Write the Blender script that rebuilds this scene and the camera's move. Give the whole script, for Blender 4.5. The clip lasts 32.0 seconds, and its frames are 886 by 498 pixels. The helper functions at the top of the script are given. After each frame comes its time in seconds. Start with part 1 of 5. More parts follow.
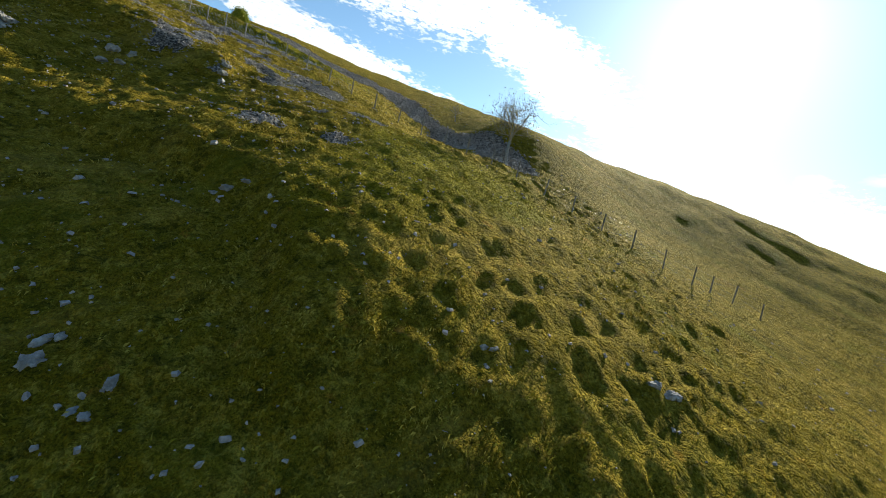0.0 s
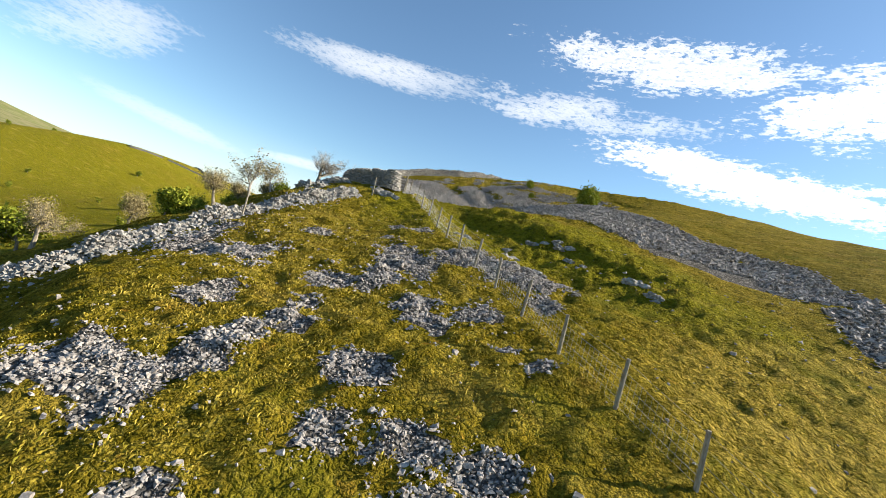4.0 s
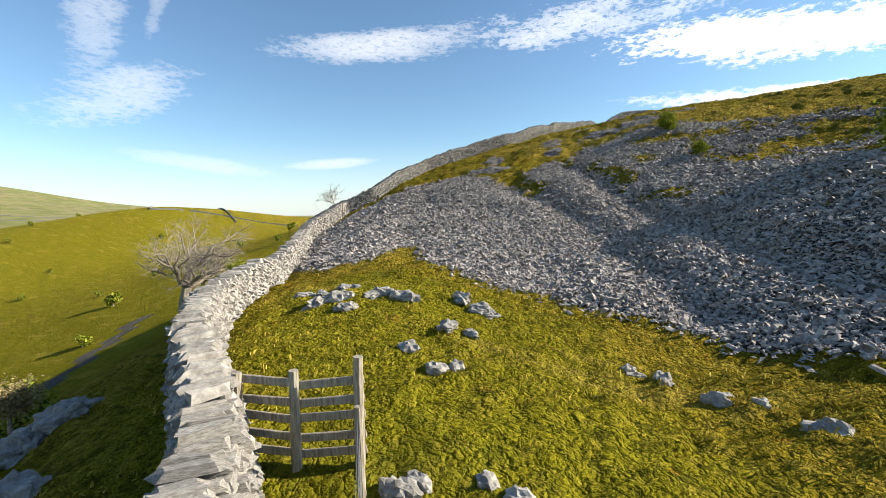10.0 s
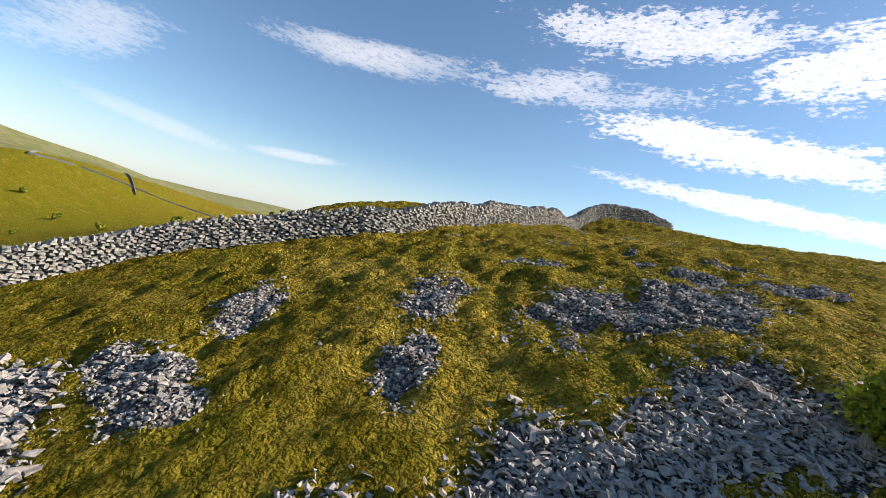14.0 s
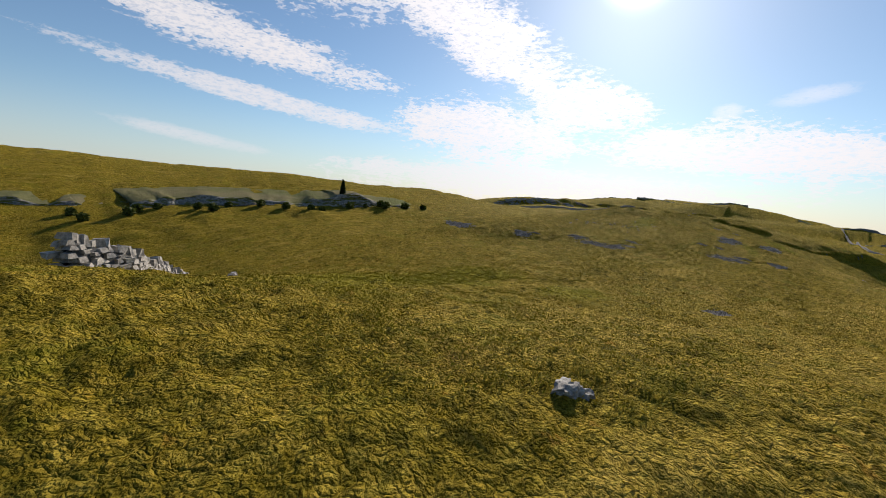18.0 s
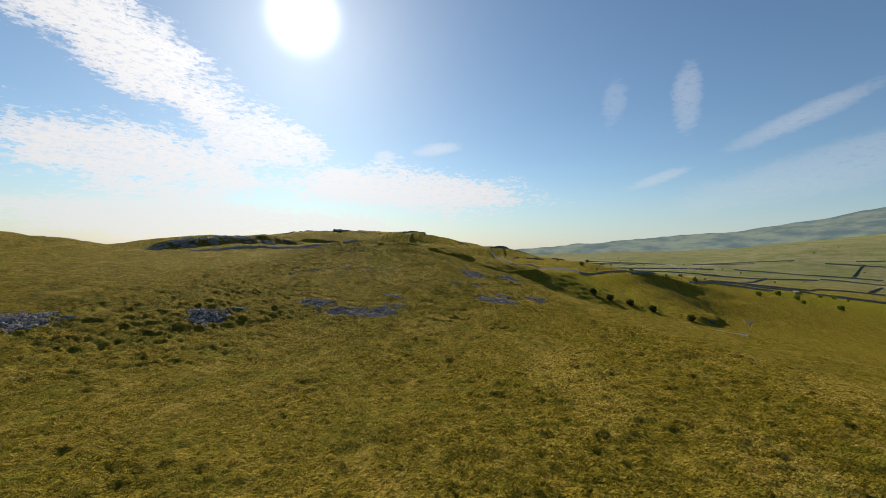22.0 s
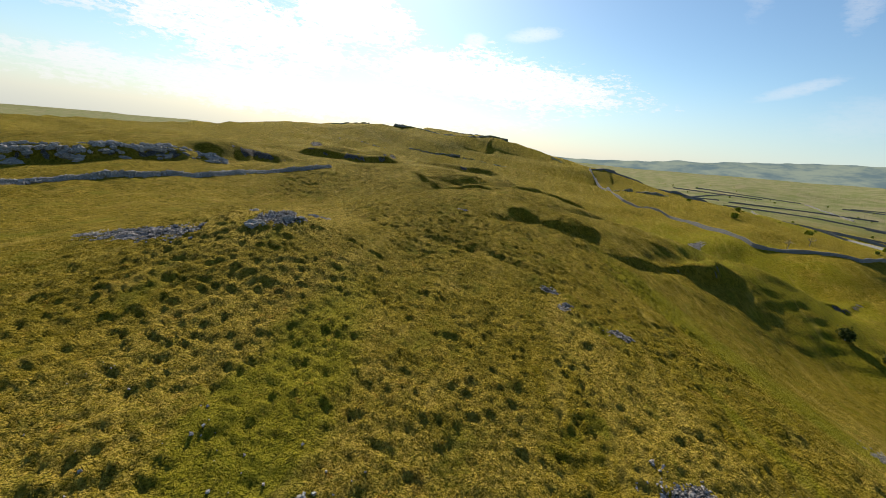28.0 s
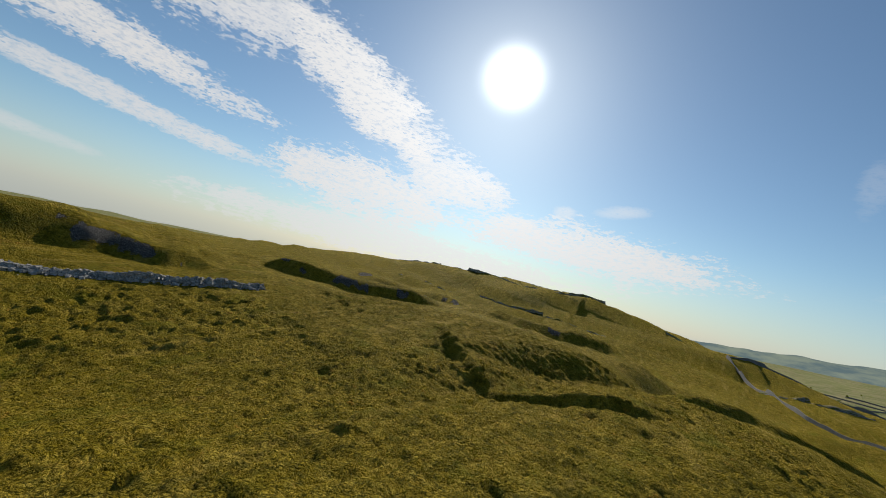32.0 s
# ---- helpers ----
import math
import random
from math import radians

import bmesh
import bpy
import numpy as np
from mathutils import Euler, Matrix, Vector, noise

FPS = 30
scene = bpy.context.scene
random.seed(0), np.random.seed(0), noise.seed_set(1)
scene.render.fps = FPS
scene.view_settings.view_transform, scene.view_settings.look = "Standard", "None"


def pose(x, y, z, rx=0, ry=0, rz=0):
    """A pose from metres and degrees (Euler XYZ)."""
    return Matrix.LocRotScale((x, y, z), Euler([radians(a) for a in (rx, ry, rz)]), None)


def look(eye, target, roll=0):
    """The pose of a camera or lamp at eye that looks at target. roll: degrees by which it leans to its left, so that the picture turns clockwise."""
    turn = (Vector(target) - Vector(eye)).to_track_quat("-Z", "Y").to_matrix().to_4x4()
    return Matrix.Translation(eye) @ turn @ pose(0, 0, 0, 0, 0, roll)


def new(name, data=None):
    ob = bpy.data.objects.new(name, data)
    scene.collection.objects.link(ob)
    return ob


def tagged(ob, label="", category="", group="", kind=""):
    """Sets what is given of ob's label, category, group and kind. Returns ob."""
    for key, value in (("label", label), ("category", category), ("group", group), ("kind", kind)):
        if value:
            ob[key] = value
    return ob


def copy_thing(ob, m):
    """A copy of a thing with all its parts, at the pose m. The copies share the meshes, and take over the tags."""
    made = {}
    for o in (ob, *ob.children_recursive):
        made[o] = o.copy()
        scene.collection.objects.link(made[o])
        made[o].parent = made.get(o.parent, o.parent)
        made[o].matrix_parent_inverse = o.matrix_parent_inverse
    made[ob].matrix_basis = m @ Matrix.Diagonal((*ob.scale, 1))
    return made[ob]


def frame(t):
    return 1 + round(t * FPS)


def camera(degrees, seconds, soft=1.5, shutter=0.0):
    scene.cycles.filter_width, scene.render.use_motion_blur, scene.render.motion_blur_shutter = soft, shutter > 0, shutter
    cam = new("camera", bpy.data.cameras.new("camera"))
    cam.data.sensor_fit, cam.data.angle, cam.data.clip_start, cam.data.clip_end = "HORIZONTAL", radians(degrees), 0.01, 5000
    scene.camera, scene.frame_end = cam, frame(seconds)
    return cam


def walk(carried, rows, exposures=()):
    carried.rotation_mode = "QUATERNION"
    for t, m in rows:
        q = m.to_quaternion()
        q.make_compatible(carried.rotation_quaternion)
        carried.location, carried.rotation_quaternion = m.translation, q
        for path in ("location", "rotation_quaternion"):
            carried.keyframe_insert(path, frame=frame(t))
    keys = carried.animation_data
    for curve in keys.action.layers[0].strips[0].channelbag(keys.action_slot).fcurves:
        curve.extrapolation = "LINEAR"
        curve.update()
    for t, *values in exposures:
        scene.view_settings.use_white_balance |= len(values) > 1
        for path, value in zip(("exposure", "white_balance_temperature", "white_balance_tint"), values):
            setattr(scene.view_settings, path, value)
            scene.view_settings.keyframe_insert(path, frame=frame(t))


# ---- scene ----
cam = camera(94.0, 32.0, soft=0.5)
PATH = [
    (0, (-4.44, -41.15, -9.12), (1.78, -33.37, -10.00), 13.7),
    (0.5, (-0.74, -40.29, -7.28), (3.85, -31.54, -8.83), 24.0),
    (1, (2.26, -38.50, -5.54), (5.29, -29.15, -7.37), 27.9),
    (1.5, (4.22, -35.77, -3.79), (6.01, -26.09, -5.54), 27.2),
    (2, (5.26, -32.37, -2.18), (6.19, -22.56, -3.84), 24.9),
    (2.5, (5.67, -28.77, -1.02), (5.96, -18.90, -2.59), 20.5),
    (3, (5.77, -25.13, -0.18), (5.27, -15.22, -1.38), 16.8),
    (3.5, (5.67, -21.54, 0.28), (3.98, -11.70, -0.18), 16.0),
    (4, (5.15, -18.33, 1.01), (2.33, -8.74, 1.08), 15.4),
    (4.5, (4.16, -15.60, 2.09), (0.82, -6.18, 2.30), 13.1),
    (6.5, (1.89, -8.39, 5.37), (-1.42, 0.86, 3.47), 8.3),
    (7, (1.53, -6.22, 5.86), (-2.17, 2.76, 3.45), 12.1),
    (7.5, (0.98, -3.81, 6.25), (-3.50, 4.81, 3.89), 15.4),
    (8, (-0.09, -1.51, 6.48), (-5.16, 6.87, 4.47), 13.2),
    (8.5, (-1.68, 0.67, 6.69), (-6.61, 9.22, 5.08), 7.3),
    (9, (-3.22, 2.81, 7.03), (-7.79, 11.58, 5.60), 2.1),
    (9.5, (-4.41, 5.17, 7.47), (-8.72, 14.10, 6.16), -0.1),
    (10, (-5.26, 7.88, 7.98), (-9.10, 17.06, 7.01), -1.6),
    (10.5, (-5.87, 10.69, 8.66), (-7.96, 20.42, 7.72), -3.1),
    (11, (-6.15, 13.66, 9.34), (-7.04, 23.57, 8.32), -1.3),
    (11.5, (-6.14, 16.82, 9.93), (-7.82, 26.64, 9.04), 4.5),
    (12, (-6.11, 20.01, 10.47), (-8.15, 29.68, 9.62), 11.2),
    (12.5, (-6.27, 23.13, 11.03), (-9.20, 32.66, 10.23), 14.2),
    (13, (-6.66, 26.21, 11.82), (-9.85, 35.67, 11.29), 14.9),
    (13.5, (-7.17, 29.14, 13.08), (-10.36, 38.62, 12.97), 14.5),
    (15.5, (-6.36, 41.42, 18.71), (-5.92, 51.11, 16.31), 3.3),
    (16, (-5.34, 44.10, 19.84), (-3.65, 53.54, 17.02), 3.9),
    (16.5, (-3.87, 47.25, 20.60), (-1.05, 56.47, 17.96), 5.0),
    (17, (-1.87, 50.93, 21.16), (1.77, 59.94, 18.82), 6.9),
    (17.5, (0.40, 54.93, 21.47), (5.45, 63.34, 19.55), 6.2),
    (18, (2.92, 58.99, 21.32), (9.97, 65.97, 20.05), 4.7),
    (18.5, (5.64, 63.18, 21.09), (14.12, 68.39, 20.09), 2.1),
    (19, (9.46, 66.92, 20.66), (18.69, 70.73, 20.02), -0.2),
    (19.5, (13.66, 70.53, 20.47), (23.37, 72.93, 20.35), -1.6),
    (20, (17.77, 73.60, 20.63), (27.72, 74.54, 20.76), -2.8),
    (20.5, (21.72, 76.07, 20.95), (31.71, 75.71, 21.13), -4.2),
    (21, (25.66, 78.03, 21.33), (35.59, 76.83, 21.39), -5.1),
    (21.5, (29.60, 79.39, 21.68), (39.58, 78.74, 21.59), -3.1),
    (22, (33.94, 80.20, 22.14), (43.91, 80.92, 22.05), 1.1),
    (22.5, (39.00, 81.11, 23.27), (48.87, 82.69, 22.96), 3.6),
    (23, (43.95, 82.02, 24.69), (53.75, 83.82, 23.86), 3.0),
    (23.5, (49.10, 82.88, 26.01), (58.86, 84.58, 24.63), 2.3),
    (24, (54.74, 83.67, 27.07), (64.45, 85.23, 25.30), 1.9),
    (24.5, (60.56, 84.33, 27.97), (70.21, 85.85, 25.82), 1.8),
    (26.5, (85.38, 87.52, 31.19), (94.72, 89.35, 28.12), 1.6),
    (27, (91.85, 87.93, 31.34), (101.22, 89.78, 28.36), 2.4),
    (27.5, (98.60, 88.55, 31.10), (107.98, 90.51, 28.26), 4.2),
    (28, (105.44, 89.33, 30.81), (114.83, 91.54, 28.18), 7.0),
    (28.5, (112.45, 90.18, 30.34), (121.78, 92.80, 27.90), 8.4),
    (29, (119.58, 91.35, 29.69), (128.88, 94.37, 27.58), 9.1),
    (29.5, (126.81, 92.77, 28.98), (136.06, 96.24, 27.42), 9.8),
    (30, (133.69, 94.44, 28.28), (142.88, 98.25, 27.30), 11.7),
    (30.5, (140.15, 96.25, 27.72), (149.21, 100.47, 27.31), 14.2),
    (31, (146.55, 98.05, 27.38), (155.45, 102.59, 27.32), 15.0),
    (31.5, (152.70, 100.16, 27.25), (161.58, 104.76, 27.47), 14.4),
    (32, (158.47, 102.12, 27.04), (167.34, 106.71, 27.63), 13.7),
]
walk(cam, [(t, look(eye, target, roll)) for t, eye, target, roll in PATH],
     exposures=[(0, 0.95, 6500, 5), (1.5, 1.25, 6500, 8), (3, 1.15, 6500, 10), (5, 1.1, 6500, 10), (7, 1.3, 6500, 10), (9, 1.2, 6500, 10), (11, 0.95, 6500, 12), (13, 0.88, 6500, 14), (15, 0.85, 6500, 16), (16.5, 0.7, 6500, 17), (18, 0.25, 6500, 16), (20, 0.1, 6500, 13), (24, 0.1, 6500, 12), (26.5, 0.55, 6500, 13), (28, 0.45, 6500, 12), (30, 0.15, 6500, 11), (32, 0, 6500, 10)])

# ---- light ----
SUN_AZ, SUN_EL = 66.7, 27.2
sun_way = Vector((math.sin(radians(SUN_AZ)) * math.cos(radians(SUN_EL)), math.cos(radians(SUN_AZ)) * math.cos(radians(SUN_EL)), math.sin(radians(SUN_EL))))
sun = new("sun", bpy.data.lights.new("sun", "SUN"))
sun.data.energy, sun.data.angle, sun.data.color = 5.0, radians(0.55), (1.0, 0.9, 0.73)
sun.matrix_world = look((0, 0, 60), Vector((0, 0, 60)) - sun_way)


# ---- node shorthand ----
class Nodes:
    def __init__(self, tree):
        self.tree = tree
        tree.nodes.clear()

    def link(self, node, slots):
        for key, value in slots.items():
            slot = node.inputs[key]
            if isinstance(value, bpy.types.NodeSocket):
                self.tree.links.new(value, slot)
            else:
                slot.default_value = value
        return node

    def make(self, kind, slots=None, out=0):
        node = self.link(self.tree.nodes.new(kind), slots or {})
        return node.outputs[out] if len(node.outputs) else node

    def math(self, op, a, b=0.0, c=0.0, clamp=False):
        node = self.tree.nodes.new("ShaderNodeMath")
        node.operation, node.use_clamp = op, clamp
        return self.link(node, {0: a, 1: b, 2: c}).outputs[0]

    def vec(self, op, a, b=(0, 0, 0), out=0):
        node = self.tree.nodes.new("ShaderNodeVectorMath")
        node.operation = op
        return self.link(node, {0: a, 1: b}).outputs[out]

    def step(self, v, lo, hi, low=0.0, high=1.0):
        node = self.tree.nodes.new("ShaderNodeMapRange")
        node.interpolation_type = "SMOOTHSTEP"
        return self.link(node, {0: v, 1: lo, 2: hi, 3: low, 4: high}).outputs[0]

    def noise(self, vec, scale, detail=4.0, rough=0.55, out=0):
        return self.make("ShaderNodeTexNoise", {"Vector": vec, "Scale": scale, "Detail": detail, "Roughness": rough}, out)

    def mix(self, fac, a, b, blend="MIX"):
        node = self.tree.nodes.new("ShaderNodeMix")
        node.data_type, node.blend_type = "RGBA", blend
        a, b = (v if isinstance(v, bpy.types.NodeSocket) else (*v[:3], 1.0) for v in (a, b))
        return self.link(node, {0: fac, 6: a, 7: b}).outputs[2]

    def bump(self, height, strength, distance, normal=None):
        slots = {"Height": height, "Strength": strength, "Distance": distance}
        if normal:
            slots["Normal"] = normal
        return self.make("ShaderNodeBump", slots)


# ---- sky: clear blue with bands of broken high cloud ----
world = bpy.data.worlds.new("world")
scene.world = world
world.use_nodes = True
n = Nodes(world.node_tree)
sky = n.tree.nodes.new("ShaderNodeTexSky")
sky.sky_type, sky.sun_disc = "NISHITA", False
sky.sun_elevation, sky.sun_rotation = radians(SUN_EL), radians(SUN_AZ)
sky.altitude, sky.air_density, sky.dust_density, sky.ozone_density = 250, 1.0, 0.3, 2.0
way = n.make("ShaderNodeTexCoord", out=0)
split = n.tree.nodes.new("ShaderNodeSeparateXYZ")
n.link(split, {0: way})
azimuth = n.math("MULTIPLY", n.math("ARCTAN2", split.outputs[0], split.outputs[1]), 57.29578)
height = n.math("MULTIPLY", n.math("ARCSINE", split.outputs[2]), 57.29578)
flow = n.make("ShaderNodeCombineXYZ", {0: n.math("MULTIPLY", azimuth, 0.06), 1: n.math("MULTIPLY", height, 0.16)})
torn = n.noise(flow, 2.2, 7.0, 0.62)
fleck = n.noise(flow, 15.0, 6.0, 0.68)
ragged = n.math("ADD", n.math("MULTIPLY", n.math("SUBTRACT", torn, 0.5), 4.2), n.math("MULTIPLY", n.math("SUBTRACT", fleck, 0.5), 5.2))
# azimuth, elevation, half length, half width, slope, thickness, how torn
WEST_CLOUDS = [
    (-60, 13, 7, 2.6, 20, 0.42, 0.75), (-61, 20, 7, 2.4, 75, 0.34, 0.75), (-55, 23, 4, 0.8, 70, 0.25, 0.7), (-30, 20.6, 13, 1.9, 5, 0.6, 0.6), (-4, 21.6, 13, 2.0, 0, 0.6, 1.1),
    (6, 28, 17, 2.8, -2, 0.75, 0.9), (17, 16.3, 20, 2.6, -8, 1.0, 0.7), (30, 24.5, 15, 4.2, 4, 0.9, 0.8), (22, 9.9, 21, 1.3, -7, 0.85, 0.5),
]
NORTH_CLOUDS = [
    (14, 4.5, 8, 0.8, -7, 0.6, 0.4), (-37, 6.3, 6, 0.7, 4, 0.45, 0.3), (-52, 6.0, 8, 1.0, -8, 0.3, 0.4), (47, 21.0, 17, 4.6, -24, 1.1, 0.55),
    (50, 8.6, 13, 4.6, -4, 1.0, 0.8), (80, 7.4, 19, 3.6, -3, 1.0, 0.8), (62, 12, 9, 4.5, -8, 0.95, 0.7), (56, 2.6, 30, 2.6, 0, 0.85, 0.6), (85, 13, 3.6, 0.9, 8, 0.45, 0.4), (77.6, 11.7, 1.5, 0.9, 0, 0.5, 0.5),
]
EAST_CLOUDS = [
    (116, 17.5, 4.2, 1.5, 88, 0.26, 0.6), (108, 18, 3, 1.4, 85, 0.16, 0.6), (141, 19.5, 9, 1.9, 24, 0.35, 0.5), (126, 13.6, 7, 1.1, 20, 0.3, 0.4),
    (148, 15, 7, 1.4, 20, 0.35, 0.4), (132, 9, 18, 2.6, 12, 0.25, 0.4), (113, 8.6, 4, 0.7, 18, 0.35, 0.4), (-100, 16, 16, 3, 10, 0.35, 0.5), (-150, 14, 22, 3, -6, 0.4, 0.6),
]
cover = 0.0
for a0, e0, along, wide, slope, thick, rag in WEST_CLOUDS + NORTH_CLOUDS + EAST_CLOUDS:
    cs, sn = math.cos(radians(slope)), math.sin(radians(slope))
    u = n.math("MULTIPLY_ADD", azimuth, cs / along, n.math("MULTIPLY_ADD", height, sn / along, -(a0 * cs + e0 * sn) / along))
    v = n.math("MULTIPLY_ADD", azimuth, -sn / wide, n.math("MULTIPLY_ADD", height, cs / wide, (a0 * sn - e0 * cs) / wide))
    r = n.math("ADD", n.math("MULTIPLY", u, u), n.math("MULTIPLY", v, v))
    r = n.math("MULTIPLY_ADD", ragged, rag, r)
    crisp = thick > 0.7
    veil = n.step(r, 1.0 if crisp else 1.3, 0.35 if crisp else 0.0, 0.0, thick)
    cover = n.math("MAXIMUM", veil, cover)
cover = n.math("MULTIPLY", cover, n.step(fleck, 0.3, 0.56, 0.45, 1.0))
haze = n.math("MULTIPLY", n.step(height, 10.0, -2.0), 0.6)
to_sun = n.vec("DOT_PRODUCT", way, tuple(sun_way), 1)
off = n.math("MULTIPLY", n.math("ARCCOSINE", n.math("MINIMUM", to_sun, 1.0)), 57.29578)
glow = n.math("ADD", n.math("MULTIPLY", n.math("POWER", n.step(off, 7.0, 1.5), 3.0), 18.0), n.math("MULTIPLY", n.math("POWER", 2.718, n.math("MULTIPLY", off, -0.11)), 3.4))
blue = n.mix(1.0, sky.outputs[0], (1.12, 1.3, 1.34), "MULTIPLY")
pale = n.mix(haze, blue, (6.5, 7.1, 7.7))
shine = n.math("MULTIPLY_ADD", n.math("POWER", 2.718, n.math("MULTIPLY", off, -0.045)), 8.0, 9.6)
white = n.mix(n.math("MINIMUM", cover, 1.0), pale, n.make("ShaderNodeCombineXYZ", {0: shine, 1: shine, 2: shine}))
lit = n.mix(1.0, white, n.make("ShaderNodeCombineXYZ", {0: glow, 1: glow, 2: n.math("MULTIPLY", glow, 0.95)}), "ADD")
n.make("ShaderNodeOutputWorld", {0: n.make("ShaderNodeBackground", {0: lit, 1: 0.065})})


# ---- materials ----
def material(name):
    mat = bpy.data.materials.new(name)
    mat.use_nodes = True
    return mat, Nodes(mat.node_tree)


def finish(n, colour, rough=0.8, normal=None, spec=0.3, metal=0.0):
    slots = {"Base Color": colour, "Roughness": rough, "Specular IOR Level": spec, "Metallic": metal}
    if normal:
        slots["Normal"] = normal
    n.make("ShaderNodeOutputMaterial", {0: n.make("ShaderNodeBsdfPrincipled", slots)})


def ground_material():
    mat, n = material("turf")
    at = n.make("ShaderNodeTexCoord", out=3)
    cover = n.tree.nodes.new("ShaderNodeAttribute")
    cover.attribute_name = "cover"
    part = n.tree.nodes.new("ShaderNodeSeparateColor")
    n.link(part, {0: cover.outputs[0]})
    stone, straw, lush = part.outputs
    far_haze = cover.outputs[3]
    big, mid, fine, blade = n.noise(at, 0.09, 3), n.noise(at, 0.7, 5, 0.62), n.noise(at, 5.0, 5, 0.65), n.noise(at, 26.0, 3, 0.6)
    green = n.mix(n.step(mid, 0.3, 0.72), (0.162, 0.138, 0.009), (0.355, 0.272, 0.022))
    green = n.mix(n.step(big, 0.35, 0.7), green, (0.255, 0.204, 0.013))
    dry = n.mix(n.step(fine, 0.35, 0.7), (0.32, 0.245, 0.03), (0.55, 0.425, 0.075))
    dryness = n.math("MULTIPLY_ADD", n.step(mid, 0.42, 0.68), 0.45, n.math("MULTIPLY", straw, 0.9), clamp=True)
    turf = n.mix(n.math("MULTIPLY", dryness, n.step(fine, 0.25, 0.62)), green, dry)
    turf = n.mix(n.math("MULTIPLY", lush, 0.8), turf, (0.265, 0.262, 0.013))
    tip = n.step(n.noise(at, 3.4, 3, 0.7), 0.5, 0.62)
    turf = n.mix(n.math("MULTIPLY", tip, n.math("MULTIPLY_ADD", lush, -0.35, 0.6)), turf, (0.48, 0.395, 0.055))
    moss = n.step(n.noise(n.vec("ADD", at, (31, 7, 3)), 2.6, 4, 0.7), 0.5, 0.64)
    turf = n.mix(n.math("MULTIPLY", moss, 0.72), turf, (0.07, 0.075, 0.007))
    rust = n.math("MULTIPLY", n.step(n.noise(at, 0.35, 4, 0.6), 0.6, 0.74), 0.4)
    turf = n.mix(rust, turf, (0.24, 0.145, 0.03))
    turf = n.mix(n.math("MULTIPLY", n.step(n.noise(at, 1.1, 4, 0.7), 0.63, 0.7), 0.55), turf, (0.42, 0.235, 0.03))
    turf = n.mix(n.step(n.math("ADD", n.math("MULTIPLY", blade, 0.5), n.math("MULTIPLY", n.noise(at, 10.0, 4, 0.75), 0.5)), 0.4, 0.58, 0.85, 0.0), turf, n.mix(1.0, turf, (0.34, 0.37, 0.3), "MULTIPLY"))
    streak = n.noise(n.vec("MULTIPLY", at, (0.1, 0.42, 0.0)), 1.0, 5, 0.65)
    turf = n.mix(n.step(streak, 0.54, 0.68, 0.0, 0.3), turf, (0.5, 0.39, 0.08))
    turf = n.mix(n.step(n.noise(n.vec("MULTIPLY", at, (0.2, 0.3, 0.0)), 1.0, 5, 0.65), 0.52, 0.68, 0.0, 0.5), turf, (0.15, 0.165, 0.012))
    turf = n.mix(1.0, turf, (1.07, 1.0, 1.05), "MULTIPLY")
    cell = n.tree.nodes.new("ShaderNodeTexVoronoi")
    n.link(cell, {"Vector": n.vec("ADD", at, n.vec("MULTIPLY", n.noise(at, 6.0, 3, 0.6, 1), (0.12, 0.12, 0.12))), "Scale": 11.0})
    shade = n.tree.nodes.new("ShaderNodeSeparateColor")
    n.link(shade, {0: cell.outputs[1]})
    rock = n.mix(shade.outputs[0], (0.14, 0.13, 0.12), (0.46, 0.435, 0.4))
    rock = n.mix(n.step(n.noise(at, 22.0, 4, 0.65), 0.3, 0.7, 0.5, 0.0), rock, n.mix(1.0, rock, (0.55, 0.55, 0.55), "MULTIPLY"))
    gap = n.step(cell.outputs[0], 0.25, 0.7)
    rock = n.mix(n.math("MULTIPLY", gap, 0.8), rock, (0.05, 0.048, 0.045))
    edge = n.math("ADD", stone, n.math("MULTIPLY", n.math("SUBTRACT", fine, 0.5), 0.9))
    bare = n.step(edge, 0.42, 0.58)
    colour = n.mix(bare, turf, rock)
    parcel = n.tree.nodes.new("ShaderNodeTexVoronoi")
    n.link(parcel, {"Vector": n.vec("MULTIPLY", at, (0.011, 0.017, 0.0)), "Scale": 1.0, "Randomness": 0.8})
    # far land: moor and field tones, greyed with haze put into the colour
    hazed_moor = n.mix(n.step(n.noise(n.vec("MULTIPLY", at, (1, 1, 8)), 0.022, 7, 0.7), 0.42, 0.58), (0.16, 0.18, 0.075), (0.27, 0.235, 0.14))
    hazed_moor = n.mix(n.math("MULTIPLY", parcel.outputs[1], 0.35), hazed_moor, (0.2, 0.25, 0.07))
    colour = n.mix(n.math("MULTIPLY", far_haze, 0.9), colour, hazed_moor)
    billow = n.math("SQRT", n.math("ABSOLUTE", n.math("MULTIPLY_ADD", n.noise(at, 2.3, 2, 0.5), 2.0, -1.0)))
    lumps = n.math("SQRT", n.math("ABSOLUTE", n.math("MULTIPLY_ADD", n.noise(at, 5.5, 2, 0.5), 2.0, -1.0)))
    relief = n.math("ADD", n.math("MULTIPLY", billow, 0.5), n.math("ADD", n.math("MULTIPLY", lumps, 0.4), n.math("ADD", n.math("MULTIPLY", fine, 0.4), n.math("MULTIPLY", blade, 0.25))))
    relief = n.mix(bare, relief, n.math("MULTIPLY_ADD", gap, -0.7, n.math("MULTIPLY", shade.outputs[1], 0.5)))
    normal = n.bump(relief, 1.0, 0.5)
    finish(n, colour, 0.95, normal, 0.02)
    return mat


